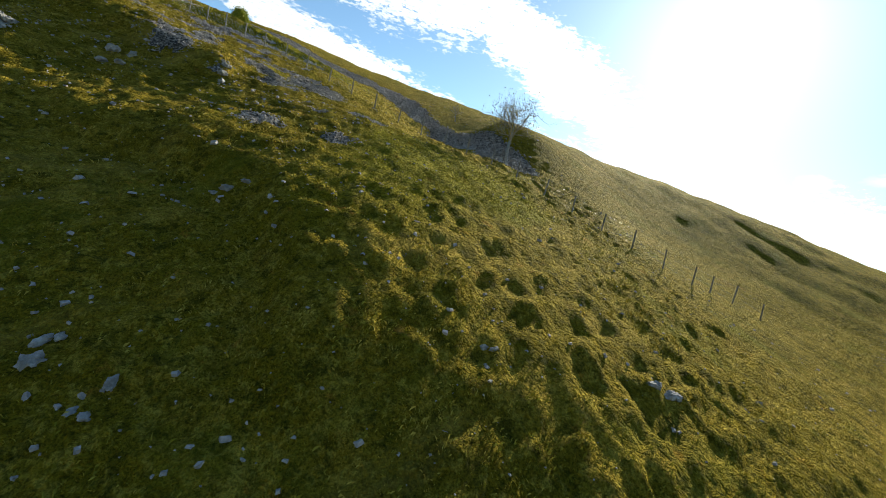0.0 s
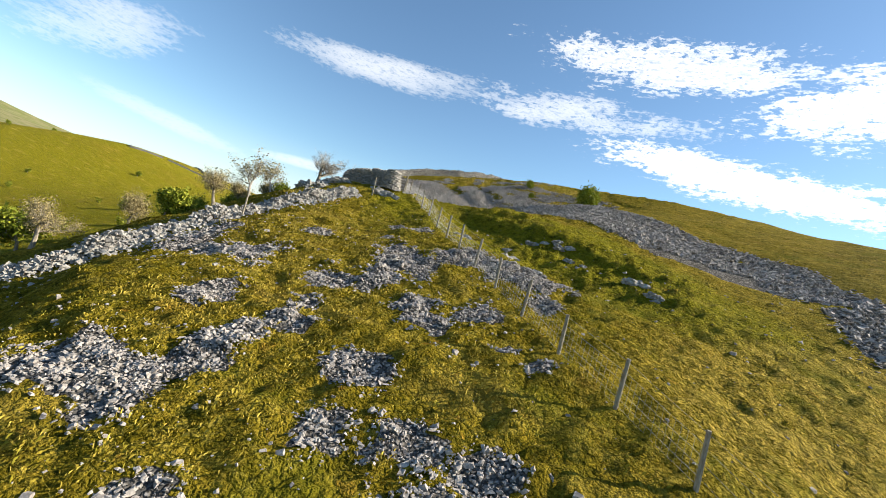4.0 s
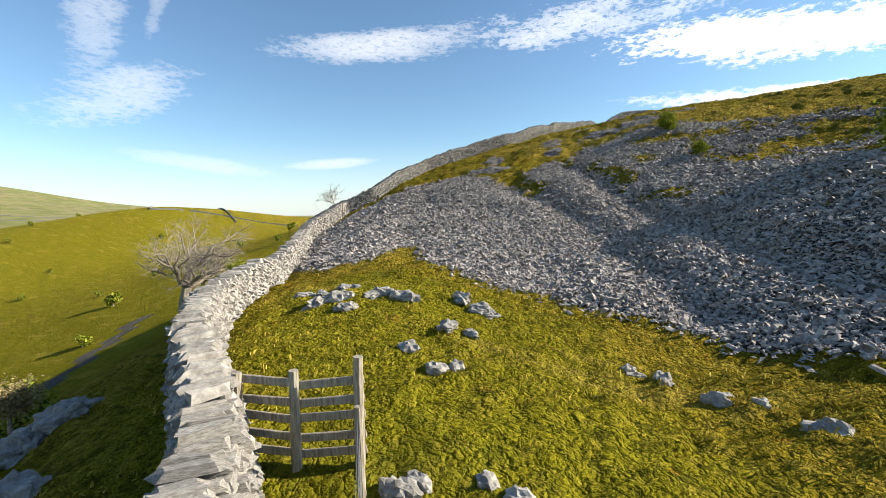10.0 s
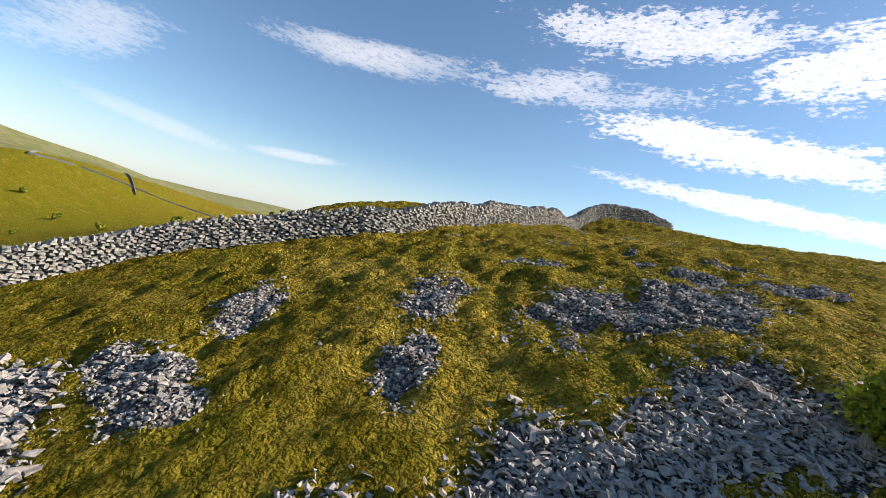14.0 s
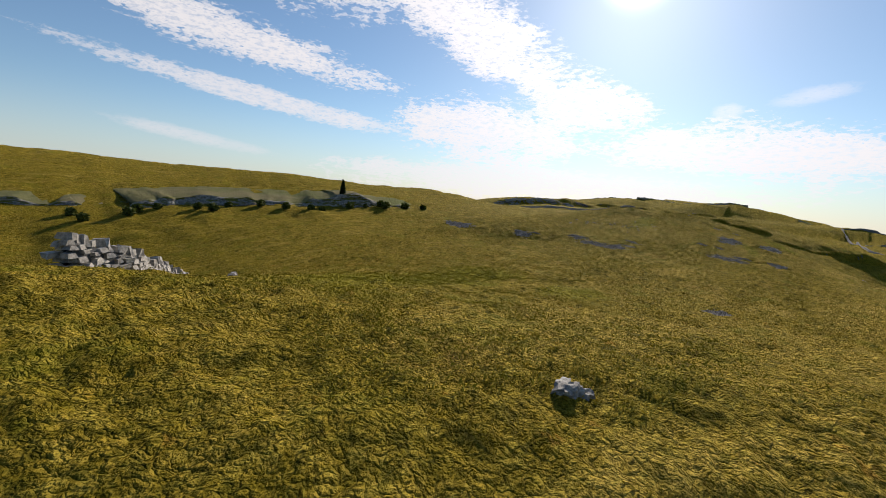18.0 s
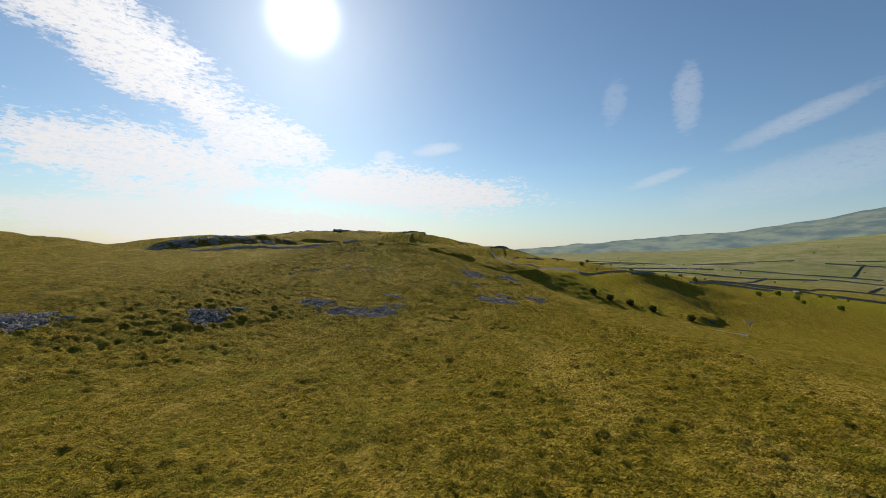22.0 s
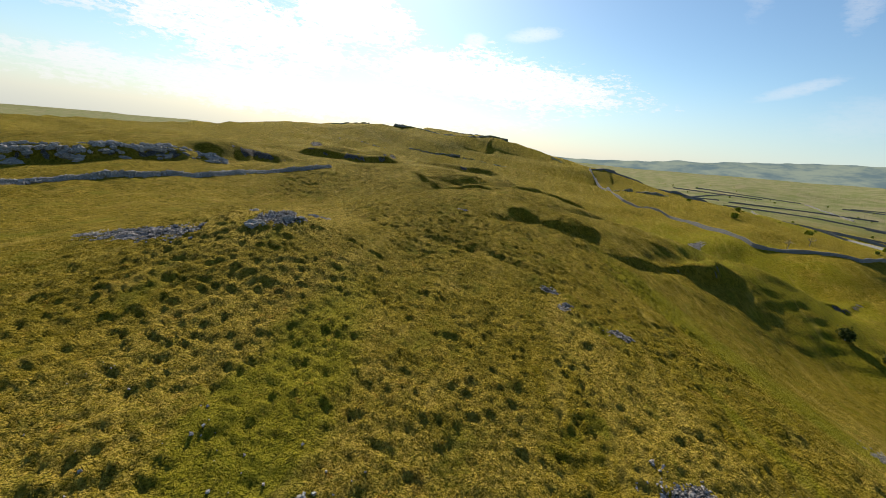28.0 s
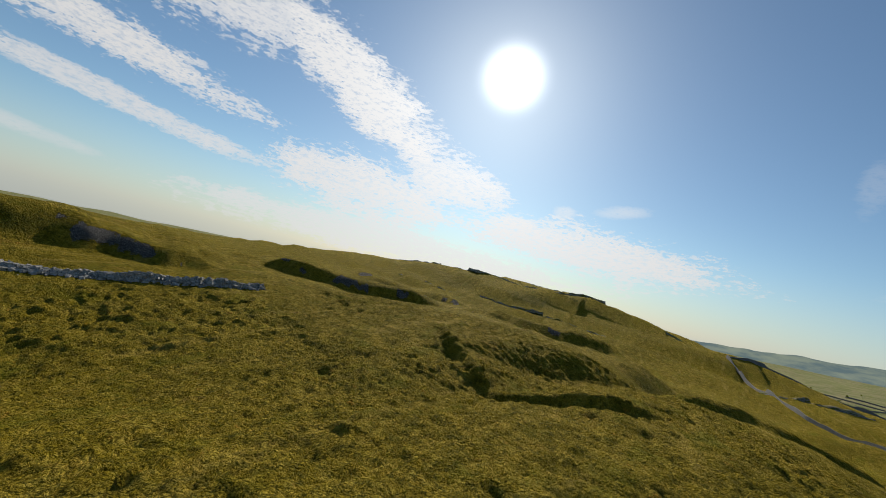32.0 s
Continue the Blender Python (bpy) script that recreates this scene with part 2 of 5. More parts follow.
def limestone_material(name, low, high, lichen=0.25):
    mat, n = material(name)
    at = n.make("ShaderNodeTexCoord", out=3)
    island = n.make("ShaderNodeNewGeometry", out=8)
    each = n.make("ShaderNodeObjectInfo", out=5)
    tone = n.math("FRACT", n.math("ADD", island, each))
    grain, pit = n.noise(at, 7.0, 6, 0.65), n.noise(at, 40.0, 3, 0.6)
    colour = n.mix(n.step(grain, 0.3, 0.72), low, high)
    colour = n.mix(n.math("MULTIPLY", tone, 0.55), colour, n.mix(1.0, colour, (0.55, 0.55, 0.58), "MULTIPLY"))
    colour = n.mix(n.math("MULTIPLY", n.step(n.noise(at, 3.1, 4, 0.7), 0.55, 0.72), lichen), colour, (0.62, 0.62, 0.56))
    normal = n.bump(n.math("ADD", grain, n.math("MULTIPLY", pit, 0.4)), 0.7, 0.03)
    finish(n, colour, 0.85, normal, 0.25)
    return mat


def foliage_material(name, low, high, rough=0.6, glow=0.14):
    mat, n = material(name)
    tone = n.make("ShaderNodeNewGeometry", out=8)
    at = n.make("ShaderNodeTexCoord", out=3)
    colour = n.mix(n.math("FRACT", n.math("ADD", tone, n.noise(at, 0.8, 3))), low, high)
    soft = n.make("ShaderNodeBsdfTranslucent", {0: n.mix(1.0, colour, (1.2, 1.25, 0.7), "MULTIPLY")})
    face = n.make("ShaderNodeBsdfPrincipled", {"Base Color": colour, "Roughness": rough, "Specular IOR Level": 0.06})
    n.make("ShaderNodeOutputMaterial", {0: n.make("ShaderNodeMixShader", {0: glow, 1: face, 2: soft})})
    return mat


def wood_material(name, low, high):
    mat, n = material(name)
    at = n.make("ShaderNodeTexCoord", out=3)
    grain = n.noise(n.vec("MULTIPLY", at, (14, 14, 2.0)), 2.0, 5, 0.65)
    colour = n.mix(n.step(grain, 0.3, 0.7), low, high)
    colour = n.mix(n.math("MULTIPLY", n.step(n.noise(at, 2.5, 3), 0.5, 0.7), 0.4), colour, (0.3, 0.31, 0.24))
    finish(n, colour, 0.85, n.bump(grain, 0.5, 0.01), 0.2)
    return mat


TURF = ground_material()
SCREE = limestone_material("scree_limestone", (0.25, 0.225, 0.2), (0.5, 0.455, 0.41), 0.25)
WALLSTONE = limestone_material("wall_limestone", (0.21, 0.195, 0.17), (0.47, 0.445, 0.4), 0.4)
OUTCROP = limestone_material("outcrop_limestone", (0.19, 0.18, 0.16), (0.41, 0.39, 0.35), 0.35)
FIELDSTONE = limestone_material("field_wall_limestone", (0.12, 0.12, 0.115), (0.25, 0.245, 0.235), 0.1)
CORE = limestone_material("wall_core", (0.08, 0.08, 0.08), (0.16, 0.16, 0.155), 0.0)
BARK = wood_material("grey_bark", (0.16, 0.145, 0.12), (0.36, 0.33, 0.28))
PALEBARK = wood_material("pale_bark", (0.17, 0.145, 0.11), (0.34, 0.295, 0.235))
TIMBER = wood_material("weathered_timber", (0.17, 0.14, 0.1), (0.38, 0.34, 0.27))
BLADES = foliage_material("grass_blades", (0.17, 0.155, 0.012), (0.34, 0.28, 0.035), 0.7, 0.04)
STRAW = foliage_material("dry_grass", (0.28, 0.21, 0.025), (0.5, 0.39, 0.07), 0.7, 0.04)
LEAF = foliage_material("hawthorn_leaf", (0.11, 0.15, 0.014), (0.3, 0.31, 0.04))
BUD = foliage_material("opening_leaf", (0.2, 0.165, 0.07), (0.38, 0.31, 0.16))
SCRUB = foliage_material("dark_scrub_leaf", (0.03, 0.045, 0.01), (0.1, 0.115, 0.025))
CONIFER = foliage_material("conifer_needles", (0.015, 0.03, 0.012), (0.04, 0.065, 0.02))
mat, n = material("galvanised_wire")
finish(n, n.mix(n.noise(n.make("ShaderNodeTexCoord", out=3), 30.0), (0.35, 0.35, 0.35), (0.6, 0.6, 0.6)), 0.45, None, 0.5, 0.8)
WIRE = mat


# scars: rock broken by ledges of turf
mat, n = material("scar_limestone")
at = n.make("ShaderNodeTexCoord", out=3)
ledge = n.noise(n.vec("MULTIPLY", at, (0.25, 0.25, 1.4)), 1.2, 5, 0.65)
stone = n.mix(n.step(n.noise(at, 3.0, 5, 0.65), 0.3, 0.7), (0.12, 0.115, 0.1), (0.34, 0.325, 0.29))
grass = n.mix(n.noise(at, 2.0, 4), (0.07, 0.075, 0.012), (0.17, 0.16, 0.03))
finish(n, n.mix(n.step(ledge, 0.44, 0.52), grass, stone), 0.9, n.bump(n.noise(at, 1.6, 6, 0.7), 1.0, 0.5), 0.15)
SCARROCK = mat
# distant hills: an emissive colour that has the haze in it
mat, n = material("hazed_far_hill")
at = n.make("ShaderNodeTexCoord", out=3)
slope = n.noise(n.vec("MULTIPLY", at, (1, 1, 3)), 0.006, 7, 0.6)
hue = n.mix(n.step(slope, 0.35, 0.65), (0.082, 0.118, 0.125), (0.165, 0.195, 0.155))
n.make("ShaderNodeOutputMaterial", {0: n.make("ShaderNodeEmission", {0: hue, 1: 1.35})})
HAZED_HILL = mat


# ---- the lie of the land: spot heights in metres, joined by a thin plate ----
NOSE = [(1, -33.3, -11.3), (-2.4, -30.6, -11.2), (3.3, -28.7, -8.6), (-5.2, -19.3, -7.5), (1.8, -20.3, -5.9), (6.4, -22.2, -6), (-4, -15.2, -5), (17.6, -25.2, -7.5), (-6.3, -10.8, -3.3), (-0.5, -12.8, -3.4), (4.4, -15.2, -4), (6, -11.4, -2.7), (-8.6, -3.5, -0.4), (33.6, -22, -5.7), (13.6, -10, -2.9), (-11.5, 2.7, 1.6), (17.8, -10.9, -3.6), (0.8, -1.7, 0.8), (9.7, -5.8, -0.7), (22, -11.9, -0), (-4.5, 3.8, 2.2), (-11.3, 8.3, 3.9), (22.9, -7.1, -0.5), (0.3, 6.5, 3.9), (-6.5, 12.3, 4.8)]
SHOULDER = [(25.9, -3.3, 1.6), (20.5, 0.2, 1.4), (-3.2, 17.1, 4.5), (4.6, 15.6, 6.4), (-15.5, 26.7, 6.5), (16.4, 13.8, 5.4), (-4.1, 25.3, 6.5), (-18.1, 34, 8.6), (-7, 29.2, 7.8), (4.6, 26.6, 9.4), (-10.3, 34.7, 9.8), (-15.4, 38.2, 10.6), (-23.8, 42.5, 10.7), (-19.7, 41.7, 11.2), (4.1, 32.8, 10.1), (-3.3, 38.7, 12.2), (-7.5, 41.6, 12.8), (-265.6, 171.9, 13), (-3, 48.1, 15.6), (3.7, 50.5, 16.4), (0.6, 59, 17), (-7, 65.5, 16.7), (242.9, -51.7, -4.7), (-2.6, 73.1, 19.2)]
BROW = [(20, 64.6, 16.9), (140.7, 5.6, -0.1), (43.2, 54.8, 14.1), (365.4, -104.3, -2.8), (224, -28, -6.4), (40.1, 65.4, 14.5), (45.6, 70.2, 14.4), (52.9, 78.4, 14.6), (74.2, 70.7, 14), (184, 25.8, 3.3), (229.4, 3.7, 6.9), (53.9, 92.2, 14.2), (70.2, 85.7, 13.5), (138.2, 58.2, 10), (103.4, 77, 13.6), (69.9, 95.2, 14.2), (176.6, 45.4, 4.1), (124, 71.8, 15.2), (89.5, 90.3, 15.2), (81.3, 95.9, 15.5), (60.1, 107.1, 15.1), (69, 104.4, 15.8), (388.6, -52.4, -0.9)]
SUMMIT = [(226.9, 29.1, 0), (260, 13.5, 11), (202.7, 44, 11.8), (68.2, 116, 17.4), (137.8, 82, 17.3), (255.3, 30.5, 8.4), (110.3, 106.6, 18.5), (161, 87.4, 18.3), (150.7, 93.2, 19.9), (135.3, 110.2, 22.9), (160.7, 100.3, 21.5), (155.2, 107.5, 21.6), (178.2, 96, 21), (262.5, 58.5, 4.8), (241.1, 71.6, 7.4), (232.9, 88.7, 16.5), (197.5, 116.4, 22.6), (153.3, 158.3, 21.5), (177.3, 169.7, 23.6), (195.9, 177.3, 22), (235.1, 158.2, 16.8), (216.9, 175.6, 18.4), (239.4, 185.6, 13.4), (274.5, 196.4, 16.8)]
WALL_FOOT = [(-15.2, 49.2, 14.1), (-14.3, 50.8, 14.6), (-13.4, 52.5, 15.1), (-12.5, 54.5, 15.5), (-11.4, 57, 16), (-9.9, 59.6, 16.4), (-7.9, 63.9, 17.1), (-5.6, 68.9, 18.5), (-3, 71.1, 19.2), (-0.4, 71.9, 19.2), (-12.8, 13.2, 4.8), (-15.4, 15.6, 4.8), (-17.2, 18, 4.7), (-13.2, 11.2, 4.1), (-15.8, 13.4, 4.2), (-18, 16.2, 4.1), (-20, 19.2, 4)]
AROUND = [(-300, 350, 10.3), (-260, -84, -28.4), (-260, 32, -17.9), (-260, 148, 5.8), (-250, -150, -34), (-231, 206, 7.1), (-231, -26, -26), (-231, -142, -34.2), (-231, 90, -12.7), (-202, -84, -30.9), (-202, 32, -22.3), (-202, 148, -6.6), (-202, 264, 0.7), (-202, -200, -40.4), (-173, -26, -27.4), (-173, 322, 4.4), (-173, -142, -36.1), (-173, 206, -2.1), (-173, 90, -14.9), (-144, -84, -31.8), (-144, 32, -20.4), (-144, -200, -42.8), (-144, 148, -3.3), (-144, 264, 0.9), (-115, 90, -6.5), (-115, 322, 4.5), (-115, 206, 6.8), (-115, -142, -38.1), (-91, 34, -15.3), (-86, 264, 9.8)]
BEYOND = [(-86, 380, 5.1), (-86, -200, -45.4), (-86, 148, 13.2), (-78, -44, -27.1), (-78, 60, -6.9), (-78, 8, -20.4), (-65, -70, -30.1), (-65, -18, -22.8), (-65, 86, 0.1), (-65, 34, -11.2), (-57, 206, 20), (-57, 322, 8.5), (-57, -142, -40.5), (-52, -44, -25.2), (-52, 60, -1.2), (-52, -96, -34.2), (-52, 112, 8.4), (-52, 8, -16.5), (-45, 20, -10.7), (-39, 86, 1.4), (-39, -70, -29.6), (-36, 40, 4), (-33, 6, -8.7), (-33, 18, -4.2), (-32.5, 47, 7.2), (-32.5, 21, -2.3), (-32.5, -5, -11), (-32.5, -31, -18.9), (-31, 27, 1.7), (-28, -200, -46.6)]
OUTER = [(-28, 264, 17.8), (-28, 380, 5.4), (-26, 34, 6.7), (-26, -96, -34.4), (-26, 112, 5), (-26, -44, -22.4), (-26, 8, -3.6), (-26, 60, 14.4), (-26, -18, -12), (-24, 16, 1.3), (-23, 7, -2.2), (-21, -15, -8.9), (-20, -3, -3.9), (-19.5, -5, -4.5), (-19.5, 73, 15.4), (-19.5, -57, -25.5), (-19.5, -31, -16.3), (-18.5, 10, 1.7), (-17.5, 3, -0.5), (-17, -8, -4.7), (-14.5, -17, -7.9), (-13, 138, 12.5), (-13, -18, -8.1), (-13, -44, -20.6), (-13, -70, -28.3), (-13, 86, 8.1), (-13, -122, -38.6), (-12, -33, -15.8), (-12, -25, -11.5), (-8, -38, -17)]
FARTHER = [(-6.5, -57, -23.8), (0, -70, -27.2), (0, -96, -33.6), (0, -44, -17.4), (0, 470, 1), (0, 86, 12.1), (1, 322, 10.8), (1, 206, 24.6), (6.5, 99, 8.4), (6.5, 21, 8), (6.5, -57, -22), (6.5, 73, 18.3), (13, -44, -15.7), (13, -122, -37.3), (13, 60, 18), (13, -18, -4.9), (13, 8, 3.8), (13, 34, 12.1), (13, 86, 14.5), (13, 138, 14.6), (19.5, 99, 12.4), (19.5, -57, -20.8), (19.5, 21, 8.5), (19.5, 47, 16.5), (19.5, -31, -10), (19.5, 73, 16.7), (26, 164, 20.5), (26, -96, -31.3), (26, -44, -15.4), (26, -18, -2.7)]
OUTLYING = [(26, 8, 4.9), (26, 60, 16.1), (26, 86, 15), (30, 264, 18.4), (30, -200, -43.6), (30, 380, 4.3), (32.5, 73, 15.3), (32.5, 47, 14.8), (32.5, -5, 2.9), (32.5, 99, 14.1), (32.5, -31, -10), (39, 138, 17.7), (39, -70, -22.8), (39, 60, 14.4), (39, 112, 14.5), (39, 86, 14.8), (45.5, 99, 14.4), (52, 8, 6.5), (52, 164, 23), (52, -44, -11.6), (52, 86, 14.4), (52, 60, 14), (52, -96, -27.4), (52, 112, 15.3), (58.5, 73, 14.3), (58.5, 99, 14.3), (59, 322, 11.3), (59, -142, -34), (65, 138, 19.4), (65, 34, 11.4)]
MARGIN = [(65, -18, 1), (65, 112, 16.5), (65, 60, 13.8), (65, -70, -18.1), (65, 86, 13.6), (78, 86, 14), (78, 164, 22.5), (78, 8, 4.8), (78, 112, 17.5), (78, 60, 13.1), (78, -44, -6.7), (80, 400, 0.9), (84.5, 73, 13.5), (88, 264, 17.5), (88, -200, -36.6), (88, 380, 3.7), (91, 34, 8.7), (91, 138, 19.7), (91, 60, 12.2), (91, 112, 17.9), (97.5, 73, 13.1), (97.5, 99, 16.8), (104, 60, 11.7), (104, 86, 15.2), (104, 8, 3.4), (104, 112, 18.4), (104, 164, 22.4), (110.5, 99, 17.8), (110.5, 73, 13.9), (117, 322, 15)]
VERGE = [(117, 206, 14.5), (117, 86, 16.6), (117, 60, 12), (117, -142, -24.8), (117, 112, 19.3), (117, 138, 19.3), (117, 34, 6.4), (123.5, 99, 18.9), (130, 8, 1.1), (130, 86, 17.7), (130, 164, 18.7), (130, 112, 21.8), (136.5, 125, 19.8), (136.5, 99, 19.5), (136.5, 73, 15.1), (143, 112, 21.4), (143, 86, 18.1), (143, 34, 3.4), (146, -84, -13.1), (146, 264, 15.9), (146, 380, 7.7), (146, -200, -29.5), (149.5, 73, 14.1), (149.5, 99, 20.6), (149.5, 125, 19.6), (156, 86, 18), (162.5, 73, 13.6), (162.5, 125, 18.1), (169, 112, 21), (169, 34, 1.8)]
SPOTS = np.array(NOSE + SHOULDER + BROW + SUMMIT + WALL_FOOT + AROUND + BEYOND + OUTER + FARTHER + OUTLYING + MARGIN + VERGE)
RANGE_AZ = [-180, -140, -110, -83, -75, -66, -58, -50, -40, -30, 0, 60, 78, 90, 99, 105, 113, 122, 131, 149, 165, 180]
RANGE_EL = [2.0, 4.5, 5.0, 4.0, 3.0, 1.4, 0.2, -1.4, -1.7, -2.4, -5.0, -5.0, -3.0, -2.0, -1.6, -1.2, -0.6, 0.3, 1.6, 4.0, 4.0, 2.0]
# the stepped fell top to the east: across, along and how high it stands above the rest
RIM_Y = [-110, 10, 60, 110, 150, 200, 265, 345, 390]
RIM_X = [400, 420, 440, 450, 452, 445, 420, 375, 350]
RIM_UP = [0, 8.5, 14.5, 20, 23.5, 20.5, 13.5, 4, 0]
FLOOR_AZ = [-180, -110, -60, -30, 10, 60, 90, 105, 130, 180]
FLOOR_Z = [-45, -32, -20, -15, -22, -22, -20, -18, -18, -45]


def plate(d):
    return np.where(d > 0, d * d * np.log(np.maximum(d, 1e-9)), 0.0)


def solve_plate():
    xy, count = SPOTS[:, :2] / 100, len(SPOTS)
    m = np.zeros((count + 3, count + 3))
    m[:count, :count] = plate(np.linalg.norm(xy[:, None] - xy[None], axis=2)) + 1e-6 * np.eye(count)
    m[:count, count:] = np.c_[np.ones(count), xy]
    m[count:, :count] = m[:count, count:].T
    return np.linalg.solve(m, np.r_[SPOTS[:, 2], 0, 0, 0])


WEIGHTS = solve_plate()


def smooth(v, lo, hi):
    k = np.clip((v - lo) / (hi - lo), 0, 1)
    return k * k * (3 - 2 * k)


def lattice(ix, iy, seed):
    k = np.sin(ix * 127.1 + iy * 311.7 + seed * 74.7) * 43758.5453
    return k - np.floor(k)


def rough(x, y, size, seed=0):
    """Value noise of about that wavelength in metres, -1 to 1."""
    u, v = x / size + seed * 17.3, y / size - seed * 9.1
    ix, iy = np.floor(u), np.floor(v)
    fx, fy = u - ix, v - iy
    fx, fy = fx * fx * (3 - 2 * fx), fy * fy * (3 - 2 * fy)
    a, b = lattice(ix, iy, seed), lattice(ix + 1, iy, seed)
    c, d = lattice(ix, iy + 1, seed), lattice(ix + 1, iy + 1, seed)
    return 2 * (a + (b - a) * fx + (c - a) * fy + (a - b - c + d) * fx * fy) - 1


def lie(x, y):
    """The smooth height of the land."""
    x, y = np.broadcast_arrays(np.asarray(x, float), np.asarray(y, float))
    flat = np.c_[x.ravel(), y.ravel()]
    z = np.empty(len(flat))
    for s in range(0, len(flat), 20000):
        p = flat[s : s + 20000] / 100
        far = np.linalg.norm(p[:, None] - SPOTS[None, :, :2] / 100, axis=2)
        z[s : s + 20000] = plate(far) @ WEIGHTS[:-3] + np.c_[np.ones(len(p)), p] @ WEIGHTS[-3:]
    dx, dy = flat[:, 0] - 60, flat[:, 1] - 60
    d, az = np.hypot(dx, dy), np.degrees(np.arctan2(dx, dy))
    floor = np.interp(az, FLOOR_AZ, FLOOR_Z)
    top = 22 + 1900 * np.tan(np.radians(np.interp(az, RANGE_AZ, RANGE_EL)))
    away = floor + (top - floor) * smooth(d, 450, 1900) + 10 * rough(flat[:, 0], flat[:, 1], 260, 3) * smooth(d, 400, 900)
    # limestone benches: long low steps across the eastern fell
    v, u = dx * 0.91 + dy * 0.42, dx * 0.42 - dy * 0.91
    bench = np.maximum(rough(v + 9 * rough(u, v, 40, 44), u * 0.28, 21, 41), -0.2) + 0.5 * rough(v, u * 0.35, 9, 42)
    z = z + (2.3 * bench - 0.6) * smooth(d, 125, 200) * smooth(np.abs(az - 70), 62, 40)
    k = smooth(np.abs(flat[:, 0] - np.interp(flat[:, 1], RIM_Y, RIM_X)), 120, 18)
    k = k + 0.35 * (smooth(k * 4 + 0.5 * rough(flat[:, 0], flat[:, 1], 45, 46) - np.floor(k * 4 + 0.5 * rough(flat[:, 0], flat[:, 1], 45, 46)), 0.25, 0.75) - 0.5) / 4 * smooth(k, 0, 0.1)
    z = z + np.interp(flat[:, 1], RIM_Y, RIM_UP) * k
    near = smooth(d, np.where(np.abs(az - 78) < 50, 700, 560), np.where(np.abs(az - 78) < 50, 470, 330))
    return (z * near + away * (1 - near)).reshape(x.shape)


# ---- where the stone lies: outlines in plan ----
SCREE_EDGE = [
    (-24.5, 35.5), (-25, 32), (-24, 29.5), (-21.5, 26), (-17.3, 23.1), (-15.8, 23.1), (-15.6, 25.3), (-14.1, 25.1), (-13.1, 23.7), (-11.3, 22.2), (-9.4, 21.4),
    (-7.8, 21.1), (-5.9, 20.3), (-3.6, 19.1), (-1.8, 17.8), (2, 15.5), (6, 13), (9, 9.5), (13, 7.6), (17.5, 8), (20, 6.2), (21.8, 7.2), (20.3, 15.2), (14, 20),
    (9.5, 24), (7, 27.5), (4.9, 30), (3.9, 31.4), (1.9, 31.9), (1.3, 33.3), (-0.8, 35), (-3.3, 34.5), (-4.4, 32.6), (-5.3, 31.2), (-6.7, 34.2), (-8.2, 36), (-9.6, 37.6),
    (-11.2, 36.2), (-10.4, 34.2), (-9, 32.8), (-9.5, 31.5), (-11.4, 33.7), (-13.6, 36.2), (-15.5, 37.3), (-17, 38), (-19.9, 37.6), (-22.7, 36.4),
]
# centre, half length, half width, turn
SCREE_TAIL = [
    (17, 2.1), (18.2, -3), (17.9, -7), (17, -10.5), (16.4, -16.5), (17.3, -19.5), (19.2, -19.8), (20.2, -18.2), (20.3, -15.6), (21, -7), (21.5, -1), (21.8, 4.2),
    (20.5, 6.8), (18, 7),
]
NOSE_PATCHES = [
    (-0.9, -2.6, 0.95, 1.9, 42), (-0.9, -5, 0.63, 1, 13), (-2.1, -5.9, 0.73, 0.7, 23), (-5.6, -1.8, 0.63, 0.5, 36), (-6.1, -5.7, 0.63, 1.4, 64),
    (-3.9, -8.8, 0.84, 0.6, 91), (-1.5, -7.7, 0.42, 0.8, 29), (-1, -8.8, 0.63, 0.5, 17), (1, -6.3, 0.84, 0.5, 31), (1.8, -7, 0.63, 0.6, 57), (3.2, -5.6, 0.73, 0.6, 3),
    (3.8, -1.5, 1.68, 1.1, 0), (1.1, -1, 1.16, 1.3, -25), (4.8, -3.7, 0.53, 0.6, -18), (4.2, -7.1, 0.37, 0.3, 14), (5.2, -7.5, 0.42, 0.3, 35),
    (-1.6, -10, 0.53, 0.6, 33), (-3.6, -12.1, 0.63, 0.7, 70), (-1.7, -11, 0.63, 0.6, 63),
]
SHOULDER_PATCHES = [
    (4.6, -13.7, 1.89, 1.7, 13), (1, -14.4, 0.73, 1.2, 58), (1.6, -16.2, 1.05, 0.8, 20), (3.1, -10.9, 0.84, 0.6, 17), (1.7, -11.5, 0.53, 0.7, 23),
    (1.5, -9.8, 0.84, 0.6, 9), (4.8, -10.9, 0.53, 0.6, -25), (-3, -12.7, 0.84, 1.7, 104), (-3.3, -14.3, 0.84, 1.1, 48), (-1.4, -16.4, 0.53, 0.5, 61),
    (5.8, -18.7, 0.95, 0.8, -22), (2.6, -20.3, 0.37, 0.4, 29), (2.3, -24.4, 0.63, 0.6, 30), (-0.6, -22.8, 0.84, 1.1, -12), (-2.9, -0.5, 0.37, 0.3, 17),
    (-2.1, 1.8, 0.73, 0.5, -7), (-3.5, 1.8, 0.53, 0.3, -15), (-6.4, -5.3, 1.05, 1.3, 108), (-9, -4.6, 1.47, 0.7, 91),
]
